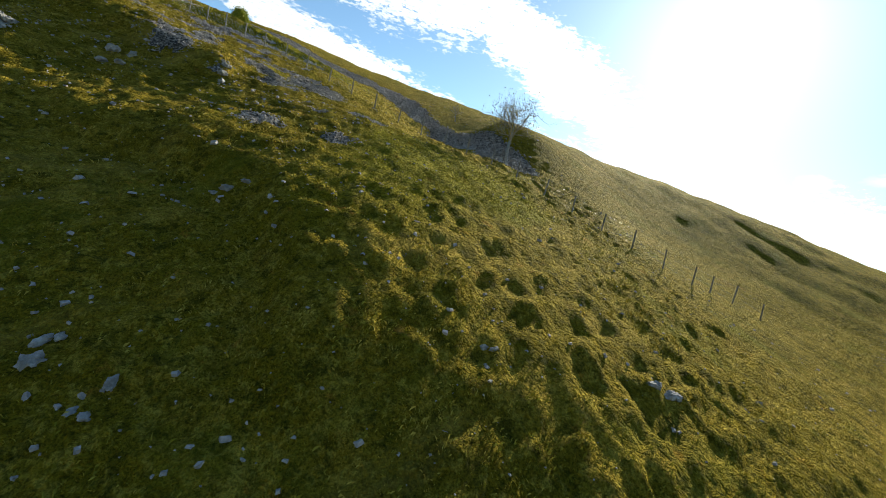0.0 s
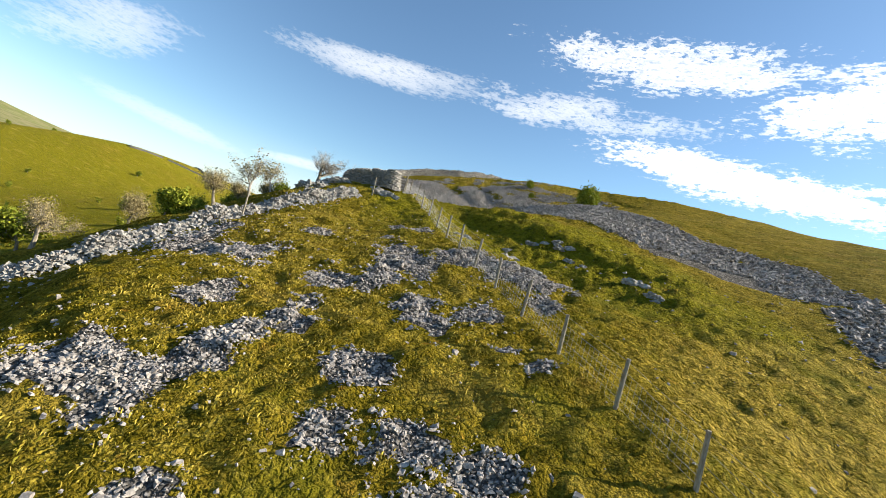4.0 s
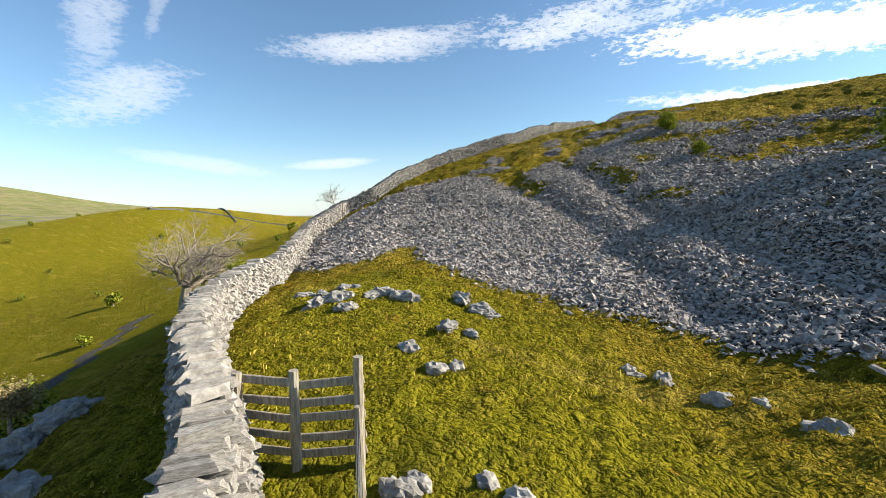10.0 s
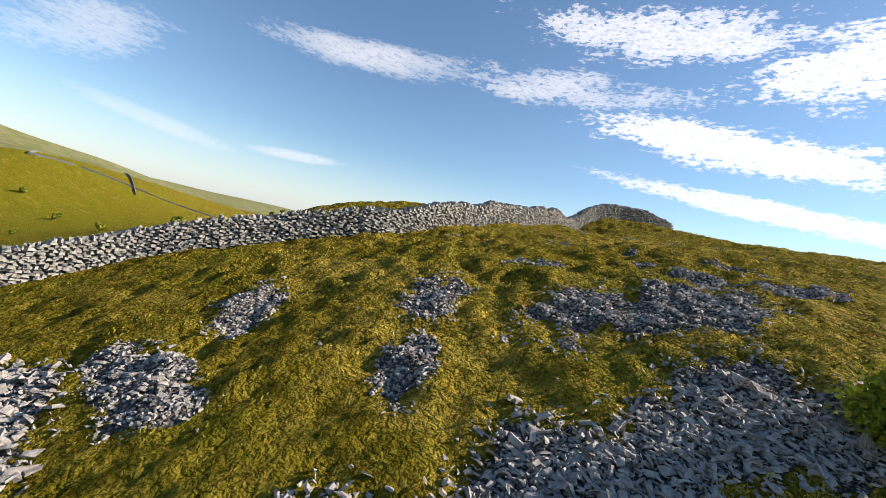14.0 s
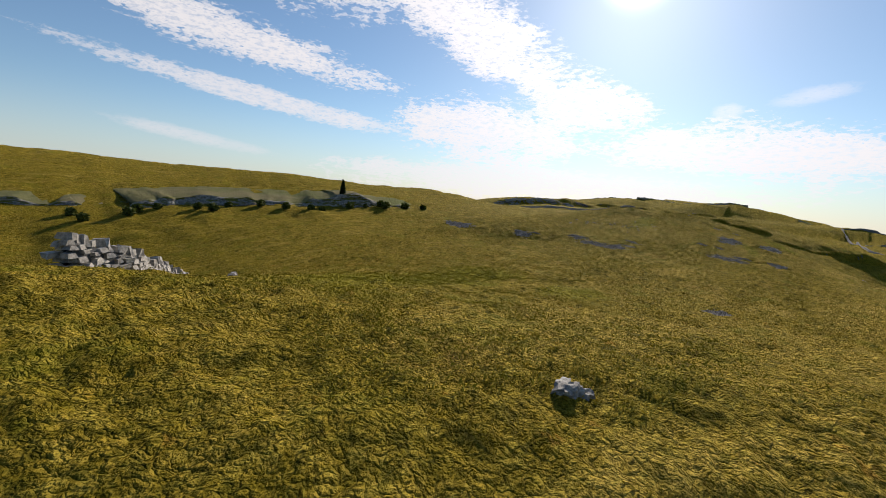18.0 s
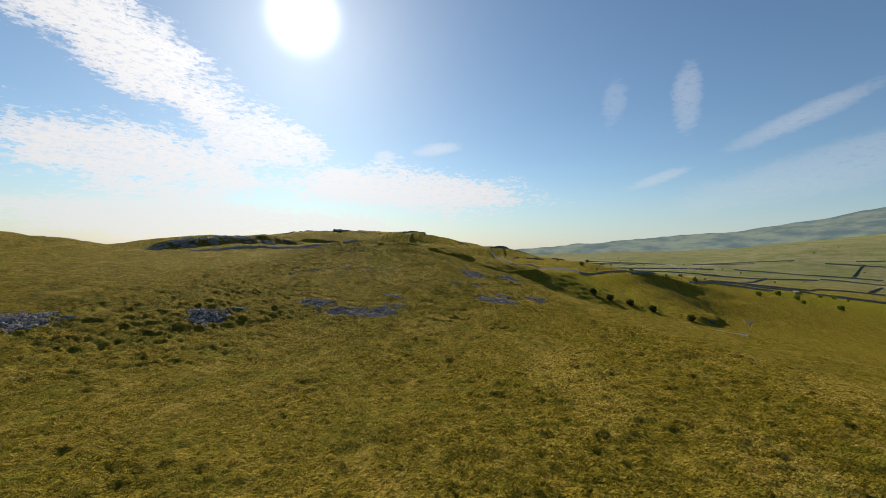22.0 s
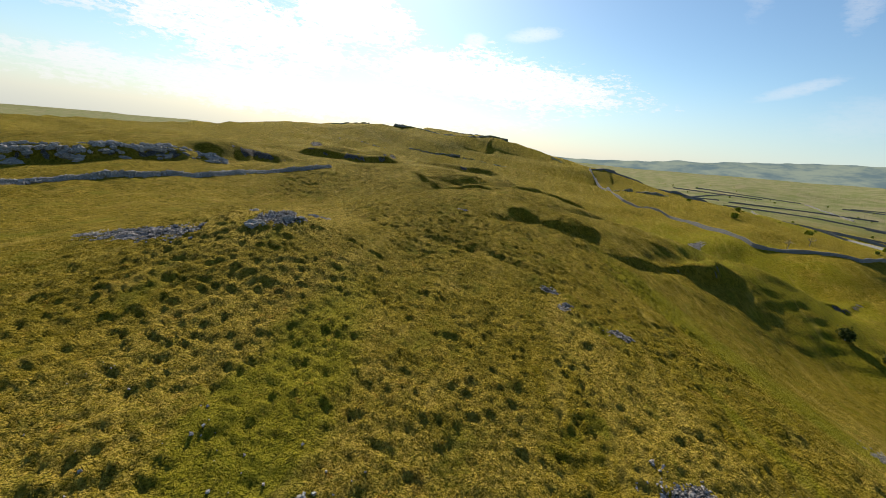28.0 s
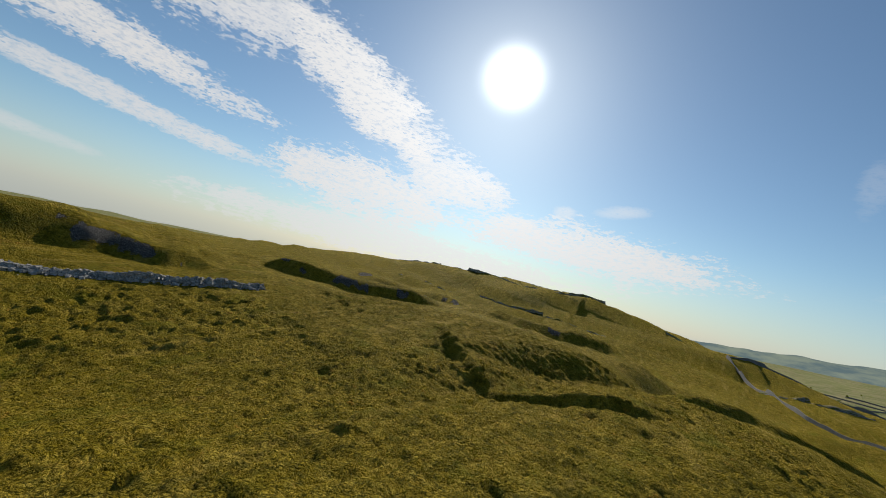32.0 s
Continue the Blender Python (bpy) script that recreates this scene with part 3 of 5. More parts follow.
SUMMIT_PATCHES = [
    (-3, 59.9, 0.63, 0.8, 7), (-0.5, 59.5, 0.95, 0.9, -18), (0.9, 58.2, 0.95, 0.5, -40), (2, 57.8, 1.16, 0.4, 12), (-6.2, 60.1, 0.37, 0.3, 5),
    (-7.3, 49.1, 0.37, 0.3, 7), (-4.7, 48.2, 0.37, 0.4, -10), (-1.9, 47.4, 0.73, 0.4, -17), (-3.2, 45.9, 1.16, 0.6, -2), (-0.7, 45.9, 0.95, 0.4, -1),
    (-4.8, 46.8, 0.53, 0.3, 6), (-8.6, 45.9, 0.37, 0.3, 22), (-7.5, 45.9, 0.53, 0.3, -3), (-11.7, 49.5, 0.37, 0.3, 21), (2.1, 57.7, 0.53, 0.5, -5),
    (-14.4, 41.1, 0.73, 1.3, 18), (-10, 42.8, 0.73, 1.5, -4), (-9.6, 40, 0.53, 1.1, 23), (-4.8, 43.6, 2.73, 1.4, 28), (-4, 40.7, 0.95, 1.1, -42),
    (-13.9, 38.2, 0.73, 1.6, 65),
]
RIDGE_PATCHES = [
    (68.5, 103.4, 1.58, 1.5, -93), (78.6, 97, 1.58, 1.5, -70), (77.4, 94.2, 1.47, 1.4, -33), (79, 91.1, 2.52, 1.6, -44), (82.9, 89.2, 1.16, 0.8, -53),
    (88.2, 90.4, 1.37, 0.9, -74), (100, 76.5, 2.84, 2.7, -110), (105.3, 75.2, 1.58, 1.1, -72), (71.7, 102.3, 0.95, 0.3, -39), (118.4, 79.9, 1.68, 1.6, -129),
    (127.5, 31.6, 5.25, 1.8, 157), (107.7, 35.6, 5.25, 1.8, 145), (61.2, 112.6, 2.42, 1.6, -52), (36.9, 65, 0.95, 0.7, -156),
]
FELL_PATCHES = [
    (121.3, 80.1, 2.52, 1.8, -140), (123.2, 72.6, 2.62, 1.8, -163), (138.4, 57.9, 4.41, 1.8, -157), (109, 83.1, 0.84, 0.8, -71), (110, 79.8, 0.95, 0.5, -100),
    (102.4, 75.7, 1.47, 0.3, -89), (106.5, 69.2, 1.99, 1.6, -167), (142.7, 87.6, 0.73, 0.7, -61), (139.7, 86.3, 0.73, 0.7, -94), (137.9, 82.2, 1.16, 0.6, -90),
    (134.5, 110, 1.58, 1.5, -53), (138.7, 109.4, 0.95, 0.9, -33), (129.6, 119, 4.09, 1.6, -83), (253.2, 41.2, 5.25, 1.8, -38), (160, 100.1, 0.63, 0.6, -49),
]
PATCHES = NOSE_PATCHES + SHOULDER_PATCHES + SUMMIT_PATCHES + RIDGE_PATCHES + FELL_PATCHES
# paler, dry patches of matted grass
STRAWED = [
    (47.7, 69.1, 4.2, 1.4, 20), (46.8, 63, 3.6, 0.9, 20), (76.6, 84.3, 5, 2, -30), (12.7, -17.4, 7, 5, -40), (128, 62, 26, 8, -20), (52, 56.6, 16, 4, 5),
    (2.1, 55.3, 13, 5, 10), (-4.1, 42.3, 11, 3.5, 0), (110.9, 93, 15, 8, 0), (118.7, 101, 13, 8, 20), (14.3, -6.2, 6, 7, 0), (138.7, 113.4, 12, 7, 10),
    (61.6, 73.8, 9, 3, 0),
    (132.2, 84.3, 12, 2.6, 20), (125.7, 78.9, 9, 2.2, 20), (113.1, 68.1, 9, 3, 10), (110.5, 77.3, 8, 3, 10), (117, 89.2, 8, 2.4, 10), (15.6, 64.6, 7, 3, 0), (26.7, 60.1, 10, 4, 10), (46.9, 67.7, 6, 1.6, 10),
]
LUSH = [
    (2.3, 5.7, 16, 5, -25), (-9.6, 15, 6, 5, 0), (-11.3, 18, 6, 4, 20), (152.9, 69.2, 5, 24, -60), (7.7, -25.4, 9, 5, 30), (-90, 60, 60, 60, 0), (-230, 60, 130, 170, 0),
    (330, -200, 260, 120, 30), (230, 40, 60, 30, 10), (130.7, 74.6, 8, 1.3, 20), (117, 75.4, 6, 1.2, 20), (119.6, 99.2, 12, 3, 10), (24.1, 77.5, 9, 4, 30), (14.8, 75.5, 8, 4, 30), (26.9, 71.3, 6, 2.4, 20),
]


def within(x, y, outline):
    inside = np.zeros(np.shape(x), bool)
    for (ax, ay), (bx, by) in zip(outline, outline[1:] + outline[:1]):
        if ay != by:
            inside ^= ((ay > y) != (by > y)) & (x < (bx - ax) * (y - ay) / (by - ay) + ax)
    return inside


def oval(x, y, spot):
    cx, cy, a, b, turn = spot
    c, s = math.cos(radians(turn)), math.sin(radians(turn))
    u, v = ((x - cx) * c + (y - cy) * s) / a, ((y - cy) * c - (x - cx) * s) / b
    return u * u + v * v


def scree_cover(x, y):
    wx, wy = x + 0.8 * rough(x, y, 2.3, 5), y + 0.8 * rough(x, y, 2.3, 6)
    core = within(wx, wy, SCREE_EDGE).astype(float)
    mixed = (oval(x, y, (0.5, 36.3, 9.0, 4.4, -10)) < 1) & (rough(x, y, 1.5, 15) + 0.7 * rough(x, y, 0.6, 16) > -0.1)
    core = np.maximum(np.maximum(core, mixed), within(wx, wy, SCREE_TAIL))
    return core * (rough(x, y, 1.7, 8) + 0.5 * rough(x, y, 5, 9) > -1.02)


def patch_cover(x, y):
    best = np.full(np.shape(x), 9.0)
    for spot in PATCHES:
        best = np.minimum(best, oval(x, y, spot))
    return (best + 0.9 * rough(x, y, 0.7, 11) + 0.35 * rough(x, y, 0.25, 12) < 1.0).astype(float)


TRACK = [
    (-50, -2), (-53, 5), (-58, 14), (-62, 24), (-66, 32), (-72, 42), (-80, 52),
]


def near_line(x, y, line):
    """Distance to a line of points."""
    best = np.full(np.shape(x), 1e9)
    for (ax, ay), (bx, by) in zip(line, line[1:]):
        k = np.clip(((x - ax) * (bx - ax) + (y - ay) * (by - ay)) / ((bx - ax) ** 2 + (by - ay) ** 2), 0, 1)
        best = np.minimum(best, np.hypot(x - ax - k * (bx - ax), y - ay - k * (by - ay)))
    return best


HOLLOWS = [
    (193.1, 63.2, 20, 3.5, -45, 2), (146, 98, 0.8, 5, 8, 0.3), (146.1, 90.6, 0.6, 3, -10, 0.3), (169.3, 92.7, 9, 1.2, -28, 0.7), (204.8, 75.9, 16, 2, -38, 1.5),
    (185.6, 66.8, 15, 2.2, -42, 1.6), (196.1, 108.1, 10, 2.4, -30, 1.6), (5.4, 1, 5.5, 1.6, -30, 0.5), (94.1, 82.5, 5, 1.2, 30, 0.35), (66.1, 101.4, 6, 1.5, -30, 0.4),
    (186.9, 108.2, 12, 3, -20, 1.5), (-0.2, 7.6, 7, 0.9, -28, 0.35), (218, 97.5, 16, 4, -15, 2.2), (155.4, 132.7, 9, 2, 25, 0.5),
]


CORRIDOR = [
    (-4.5, -42), (2.5, -38), (5.4, -31), (5.6, -22), (3.5, -14), (1.6, -6), (-2, 1), (-5.5, 9), (-6.5, 15), (-6.5, 24), (-7.4, 32), (-6.5, 44), (-2, 52), (5, 63),
    (17, 74), (34, 81), (60, 85), (90, 88), (120, 91), (152, 99.5), (182, 111),
]


RIDGEWAY = CORRIDOR[13:]


def closeness(x, y):
    """One beside the way over the hill, fading to nothing to either side."""
    return np.maximum(smooth(near_line(x, y, CORRIDOR), 20, 13), smooth(near_line(x, y, RIDGEWAY), 33, 25))


FURROW_A = [
    (-11.4, 33.7), (-9.1, 31.2), (-7.8, 29.4), (-6.7, 28), (-5.2, 25), (-3.9, 22.2), (-3, 20.4),
]
FURROW_B = [
    (-8.2, 35.9), (-6.5, 33.4), (-5.2, 30.8), (-4, 28.6), (-2.9, 26.7), (-0.8, 23.4), (0.4, 20.6),
]
LIP = [
    (-3.4, 8), (-1.8, 8.3), (0.5, 7.2), (2.5, 6.3), (4.3, 5.7), (6, 5), (7.6, 4.1), (10, 3), (13, 1.6),
]


def lip_side(x, y):
    """Distance from the lip, above zero on the uphill side, and how far its step reaches here."""
    off = near_line(x, y, LIP)
    crest = np.interp(x, [v[0] for v in LIP], [v[1] for v in LIP])
    return np.where(y > crest, off, -off), smooth(x, LIP[0][0], LIP[0][0] + 3) * smooth(x, LIP[-1][0], LIP[-1][0] - 10)


# low scarps in the turf: the line of each foot, uphill to its left, and its height
SCARPS = [
    ([(-8.5, -19.5), (-5.4, -23.3), (-2.6, -27), (-1.4, -29), (-1.2, -31), (-1.6, -33.5), (-3, -36)], 0.75),
    ([(-10, -8.6), (-8, -10.2), (-5.5, -12.6), (-3, -15.6), (-0.8, -17.8)], 0.9),
    ([(137, 170), (143, 163), (149, 157.5), (157, 154.5), (165, 152.6), (171, 148.5)], 1.5), ([(169, 149.5), (176, 150.5), (180, 149.5), (184, 146.5), (190, 145)], 2.0),
    ([(195, 121), (188, 115), (182.5, 109), (185, 103.4), (190, 99)], 0.55), ([(170, 96.5), (171.5, 93), (173, 89.6), (178, 83.5), (184, 78)], 1.2),
    ([(173, 79), (176, 75.5), (183, 67), (188, 57.6), (194, 50)], 1.6), 
    ([(204, 100), (212, 88), (214, 76)], 1.2), ([(166, 12), (172, 2), (182, -6), (198, -10)], 2.2), ([(206, 30), (214, 20), (226, 8)], 1.4),
    ([(236, 134), (222, 124), (222, 112), (236, 100)], 1.8), ([(205, 158), (202, 147), (206, 138), (216, 128)], 2.0), ([(240, 150), (252, 138), (266, 132), (282, 118)], 2.2),
    ([(262, 182), (276, 182), (296, 178), (315, 174), (342, 172)], 3.2), ([(258, 206), (280, 204), (304, 210), (338, 216)], 2.4), ([(228, 60), (236, 46), (248, 36)], 1.5),
]


def beside(x, y, line):
    """Distance from a line, above zero to its left, and how far along it."""
    best, sign, done, run = np.full(x.shape, 1e9), np.ones(x.shape), np.zeros(x.shape), 0.0
    for (ax, ay), (bx, by) in zip(line, line[1:]):
        long_ = math.hypot(bx - ax, by - ay)
        k = np.clip(((x - ax) * (bx - ax) + (y - ay) * (by - ay)) / long_ ** 2, 0, 1)
        off = np.hypot(x - ax - k * (bx - ax), y - ay - k * (by - ay))
        nearer = off < best
        best = np.where(nearer, off, best)
        sign = np.where(nearer, np.where((bx - ax) * (y - ay) - (by - ay) * (x - ax) > 0, 1.0, -1.0), sign)
        done = np.where(nearer, run + k * long_, done)
        run += long_
    return best * sign, done / run


def scarps(x, y):
    """Height that the scarps add, and how far their faces are bare rock."""
    rise, bare = np.zeros(x.shape), np.zeros(x.shape)
    for line, tall in SCARPS:
        xs, ys = [v[0] for v in line], [v[1] for v in line]
        reach = 9 * tall + 4
        here = (x > min(xs) - reach) & (x < max(xs) + reach) & (y > min(ys) - reach) & (y < max(ys) + reach)
        if not here.any():
            continue
        u, v = x[here], y[here]
        side, done = beside(u, v, line)
        side = side + 0.45 * tall * (0.7 * rough(u, v, 5, 86) + 0.5 * rough(u, v, 1.9, 87))
        crest = tall * smooth(done, 0, 0.2) * smooth(done, 1, 0.8) * (0.8 + 0.35 * rough(u, v, 9, 88))
        rise[here] += crest * (smooth(side, -0.75 * tall, 0.75 * tall) * smooth(side, 8 * tall, 1.0 * tall) - 0.25 * smooth(side, -4 * tall, -0.5 * tall) * smooth(side, 0.1, -0.8 * tall))
        if tall < 1.3:
            continue
        bare[here] = np.maximum(bare[here], smooth(np.abs(side), 0.55 * tall, 0.3 * tall) * smooth(done, 0.03, 0.25) * smooth(done, 0.97, 0.75) * (rough(u, v, 2.6, 89) + 0.5 * rough(u, v, 0.9, 90) > 0.3))
    return rise, bare


def ground(x, y, tufted=True):
    """The height of the turf: the land with hummocks, sheep tracks and tussocks on it."""
    x, y = np.asarray(x, float), np.asarray(y, float)
    z = lie(x, y)
    close = smooth(np.hypot(x - 80, (y - 55) * 1.2), 210, 160)
    tuft = 0.5 + 0.5 * rough(x, y, 7, 21)
    slope_steps = np.sin(z * 9.5 + 2.4 * rough(x, y, 6, 25) + 1.6 * rough(x, y, 2.2, 26)) * (0.012 + 0.03 * smooth(y, 4, -14) * smooth(x, 18, 10))
    z = z + close * (0.12 * rough(x, y, 3.1, 22) + (0.03 + 0.06 * tuft) * rough(x, y, 1.5, 23) + slope_steps)
    fell = smooth(near_line(x, y, CORRIDOR), 22, 45) * smooth(np.hypot(x - 100, y - 90), 420, 260)
    z = z + fell * (0.4 * np.abs(rough(x, y, 6.5, 27)) + 0.3 * np.abs(rough(x, y, 3.4, 28)) + 0.35 * rough(x, y, 15, 29))
    east = smooth(x, 120, 165) * smooth(np.hypot(x - 100, y - 90), 420, 260)
    tread = z * 2.6 + 1.6 * rough(x, y, 24, 34) + 1.1 * rough(x, y, 7, 35)
    z = z + east * (0.13 + 0.12 * rough(x, y, 30, 36)) * (np.abs(np.sin(tread)) - 0.5)
    for hx, hy, a, b, turn, deep in HOLLOWS:
        z = z - deep * np.exp(-oval(x, y, (hx, hy, a, b, turn)))
    z = z + scarps(x, y)[0]
    scored = z - 0.32 * np.exp(-((near_line(x, y, FURROW_A) / 0.9) ** 2)) - 0.3 * np.exp(-((near_line(x, y, FURROW_B) / 0.9) ** 2))
    z = np.where(near_line(x, y, FURROW_A[1:]) < 12, scored, z)
    # the lip of the lawn above the shaded bank
    lip, reach = lip_side(x, y)
    z = z + reach * (0.26 * smooth(lip, -1.0, 0.1) * smooth(lip, 4.5, 0.4) - 0.6 * smooth(lip, -0.2, -1.5) * smooth(lip, -7.0, -1.7))
    if tufted:
        wx, wy = x + 0.3 * rough(x, y, 0.8, 66), y + 0.3 * rough(x, y, 0.8, 67)
        mound = np.abs(rough(wx, wy, 0.85, 61)) ** 0.75 * 0.12 + np.abs(rough(wx, wy, 0.5, 62)) ** 0.75 * 0.17 + rough(x, y, 0.37, 63) * 0.06 - 0.1
        calm = 0.65 + 0.4 * smooth(rough(x, y, 9, 64) + 0.6 * rough(x, y, 3.5, 65), -0.8, 0.6)
        z = z + closeness(x, y) * calm * (1 + 0.2 * smooth(x, 5, 25) + 0.1 * smooth(x, 40, 75)) * mound * (1 - 0.7 * scree_cover(x, y))
    return z


# ---- one sheet of ground out to the horizon ----
def spread(lo, hi, step, growth):
    inner = np.arange(lo, hi + step, step)

    def out(rate):
        reach, total, far = step, 0.0, []
        while total < 4200:
            reach *= rate
            total += reach
            far.append(total)
        return np.array(far)

    return np.r_[lo - out(growth[0])[::-1], inner, inner[-1] + out(growth[1])]


def covers(x, y):
    """How far stone, straw and lush grass cover the ground, and how far haze tints it."""
    stone = np.maximum(scree_cover(x, y), patch_cover(x, y))
    stone = np.maximum(stone, smooth(near_line(x, y, TRACK), 2.2, 1.2) * 0.8)
    stone = np.maximum(stone, 0.8 * scarps(x, y)[1])
    straw, lush = np.zeros(x.shape), np.zeros(x.shape)
    straw += 0.22 * smooth(y, 42, 60) * smooth(x, 60, 25)
    for spot in STRAWED:
        straw = np.maximum(straw, smooth(oval(x, y, spot) + 0.5 * rough(x, y, 2.0, 31), 1.3, 0.4))
    for spot in LUSH:
        lush = np.maximum(lush, smooth(oval(x, y, spot) + 0.5 * rough(x, y, 4.0, 32), 1.3, 0.3))
    # painted haze, growing with distance
    far_haze = smooth(np.hypot(x - 60, y - 60) + 160 * rough(x, y, 230, 33), 420, 900)
    return np.stack([stone, straw, lush, far_haze], -1)


gx, gy = np.meshgrid(spread(-38, 214, 0.72, (1.075, 1.06)), spread(-46, 160, 0.72, (1.12, 1.06)))
gz = ground(gx, gy, False)
rows_, cols_ = gx.shape
index = np.arange(rows_ * cols_).reshape(rows_, cols_)
quads = np.stack([index[:-1, :-1], index[:-1, 1:], index[1:, 1:], index[1:, :-1]], -1).reshape(-1, 4)


def mesh_from(name, verts, faces, mat, sharp=True):
    """A mesh from arrays of places and of four-cornered faces."""
    me = bpy.data.meshes.new(name)
    me.vertices.add(len(verts))
    me.vertices.foreach_set("co", np.asarray(verts, np.float32).ravel())
    sides = faces.shape[1]
    me.loops.add(faces.size)
    me.loops.foreach_set("vertex_index", faces.astype(np.int32).ravel())
    me.polygons.add(len(faces))
    me.polygons.foreach_set("loop_start", np.arange(0, faces.size, sides, dtype=np.int32))
    me.polygons.foreach_set("loop_total", np.full(len(faces), sides, np.int32))
    me.polygons.foreach_set("use_smooth", np.full(len(faces), not sharp))
    me.update(calc_edges=True)
    me.validate()
    me.materials.append(mat)
    return me


# the cells beside the way are split finer, to carry the tussocks
SPLIT = 4
mx_, my_ = 0.25 * (gx[:-1, :-1] + gx[:-1, 1:] + gx[1:, 1:] + gx[1:, :-1]), 0.25 * (gy[:-1, :-1] + gy[:-1, 1:] + gy[1:, 1:] + gy[1:, :-1])
middle = ((near_line(mx_, my_, CORRIDOR) < 20.6) | (near_line(mx_, my_, RIDGEWAY) < 33.6)).ravel()
coarse, split = quads[~middle], quads[middle]
corner = np.stack([gx.ravel(), gy.ravel(), gz.ravel()], -1)[split]
k = np.linspace(0, 1, SPLIT + 1)
fu, fv = (m.ravel()[None, :, None] for m in np.meshgrid(k, k))
dense = corner[:, None, 0] * (1 - fu) * (1 - fv) + corner[:, None, 1] * fu * (1 - fv) + corner[:, None, 2] * fu * fv + corner[:, None, 3] * (1 - fu) * fv
dense = dense.reshape(-1, 3)
close = closeness(dense[:, 0], dense[:, 1])
dense[:, 2] = np.where(close > 0, ground(dense[:, 0], dense[:, 1]) * smooth(close, 0, 0.15) + dense[:, 2] * (1 - smooth(close, 0, 0.15)), dense[:, 2])
cells = np.arange((SPLIT + 1) ** 2).reshape(SPLIT + 1, SPLIT + 1)
small = np.stack([cells[:-1, :-1], cells[:-1, 1:], cells[1:, 1:], cells[1:, :-1]], -1).reshape(-1, 4)
total = rows_ * cols_
dense_faces = (small[None] + (SPLIT + 1) ** 2 * np.arange(len(split))[:, None, None]).reshape(-1, 4) + total
everywhere = np.r_[np.stack([gx, gy, gz], -1).reshape(-1, 3), dense]
# corners that lie on one another become one
key = np.round(everywhere[:, :2] * 400).astype(np.int64)
_, first, inverse = np.unique(key[:, 0] * 10000019 + key[:, 1], return_index=True, return_inverse=True)
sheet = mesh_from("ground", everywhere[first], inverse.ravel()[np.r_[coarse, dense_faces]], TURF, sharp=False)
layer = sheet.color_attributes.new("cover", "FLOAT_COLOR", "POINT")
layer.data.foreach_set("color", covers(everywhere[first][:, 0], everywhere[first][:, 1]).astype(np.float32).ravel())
tagged(new("ground", sheet), "sheep-grazed green and straw-coloured limestone hillside turf", "ground", kind="structure")


def z_at(x, y):
    return float(ground(np.array([float(x)]), np.array([float(y)]))[0])


# ---- backdrop hills beyond the east valley, haze painted into their glowing colour ----
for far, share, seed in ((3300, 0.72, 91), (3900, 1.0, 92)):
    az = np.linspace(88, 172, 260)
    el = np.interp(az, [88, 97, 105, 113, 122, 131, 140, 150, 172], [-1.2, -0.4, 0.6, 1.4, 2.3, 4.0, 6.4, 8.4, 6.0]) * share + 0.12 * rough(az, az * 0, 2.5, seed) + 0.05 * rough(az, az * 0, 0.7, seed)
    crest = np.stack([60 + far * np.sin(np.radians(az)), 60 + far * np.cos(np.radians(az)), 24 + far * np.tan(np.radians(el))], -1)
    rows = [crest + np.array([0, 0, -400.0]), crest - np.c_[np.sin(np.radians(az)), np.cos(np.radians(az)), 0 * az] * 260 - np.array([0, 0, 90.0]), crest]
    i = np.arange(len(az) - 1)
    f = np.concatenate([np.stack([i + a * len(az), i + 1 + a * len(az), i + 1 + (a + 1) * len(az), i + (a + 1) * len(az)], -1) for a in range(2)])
    tagged(new("backdrop_hills", mesh_from("backdrop_hills", np.concatenate(rows), f, HAZED_HILL, sharp=False)), "grey-green backdrop hills along the far horizon, haze painted in", "hills", kind="structure")


# ---- pieces of stone ----
CUBE = np.array([(-1, -1, -1), (1, -1, -1), (1, 1, -1), (-1, 1, -1), (-1, -1, 1), (1, -1, 1), (1, 1, 1), (-1, 1, 1)], float) * 0.5
SIDES = np.array([(4, 5, 6, 7), (0, 1, 5, 4), (1, 2, 6, 5), (2, 3, 7, 6), (3, 0, 4, 7)])


def turned(count, rng, flat=1.0):
    """Random turns, as matrices; flat near 0 keeps the pieces lying level."""
    yaw, tip, lean = rng.uniform(0, 2 * np.pi, count), rng.normal(0, 0.5 * flat, count), rng.normal(0, 0.5 * flat, count)
    c, s, ct, st, cl, sl = np.cos(yaw), np.sin(yaw), np.cos(tip), np.sin(tip), np.cos(lean), np.sin(lean)
    z, o = np.zeros(count), np.ones(count)
    mz = np.stack([c, -s, z, s, c, z, z, z, o], -1).reshape(-1, 3, 3)
    mx = np.stack([o, z, z, z, ct, -st, z, st, ct], -1).reshape(-1, 3, 3)
    my = np.stack([cl, z, sl, z, o, z, -sl, z, cl], -1).reshape(-1, 3, 3)
    return mz @ mx @ my


def blocks(places, sizes, turns, rng, wear=0.22):
    """Corner places and faces of many rough blocks of stone."""
    count = len(places)
    shape = CUBE[None] + rng.uniform(-wear, wear, (count, 8, 3)) * 0.5
    shape[:, 4:, :2] *= rng.uniform(0.55, 0.95, (count, 1, 1))
    verts = np.einsum("nij,nkj->nki", turns, shape * sizes[:, None]) + places[:, None]
    faces = SIDES[None] + 8 * np.arange(count)[:, None, None]
    return verts.reshape(-1, 3), faces.reshape(-1, 4)


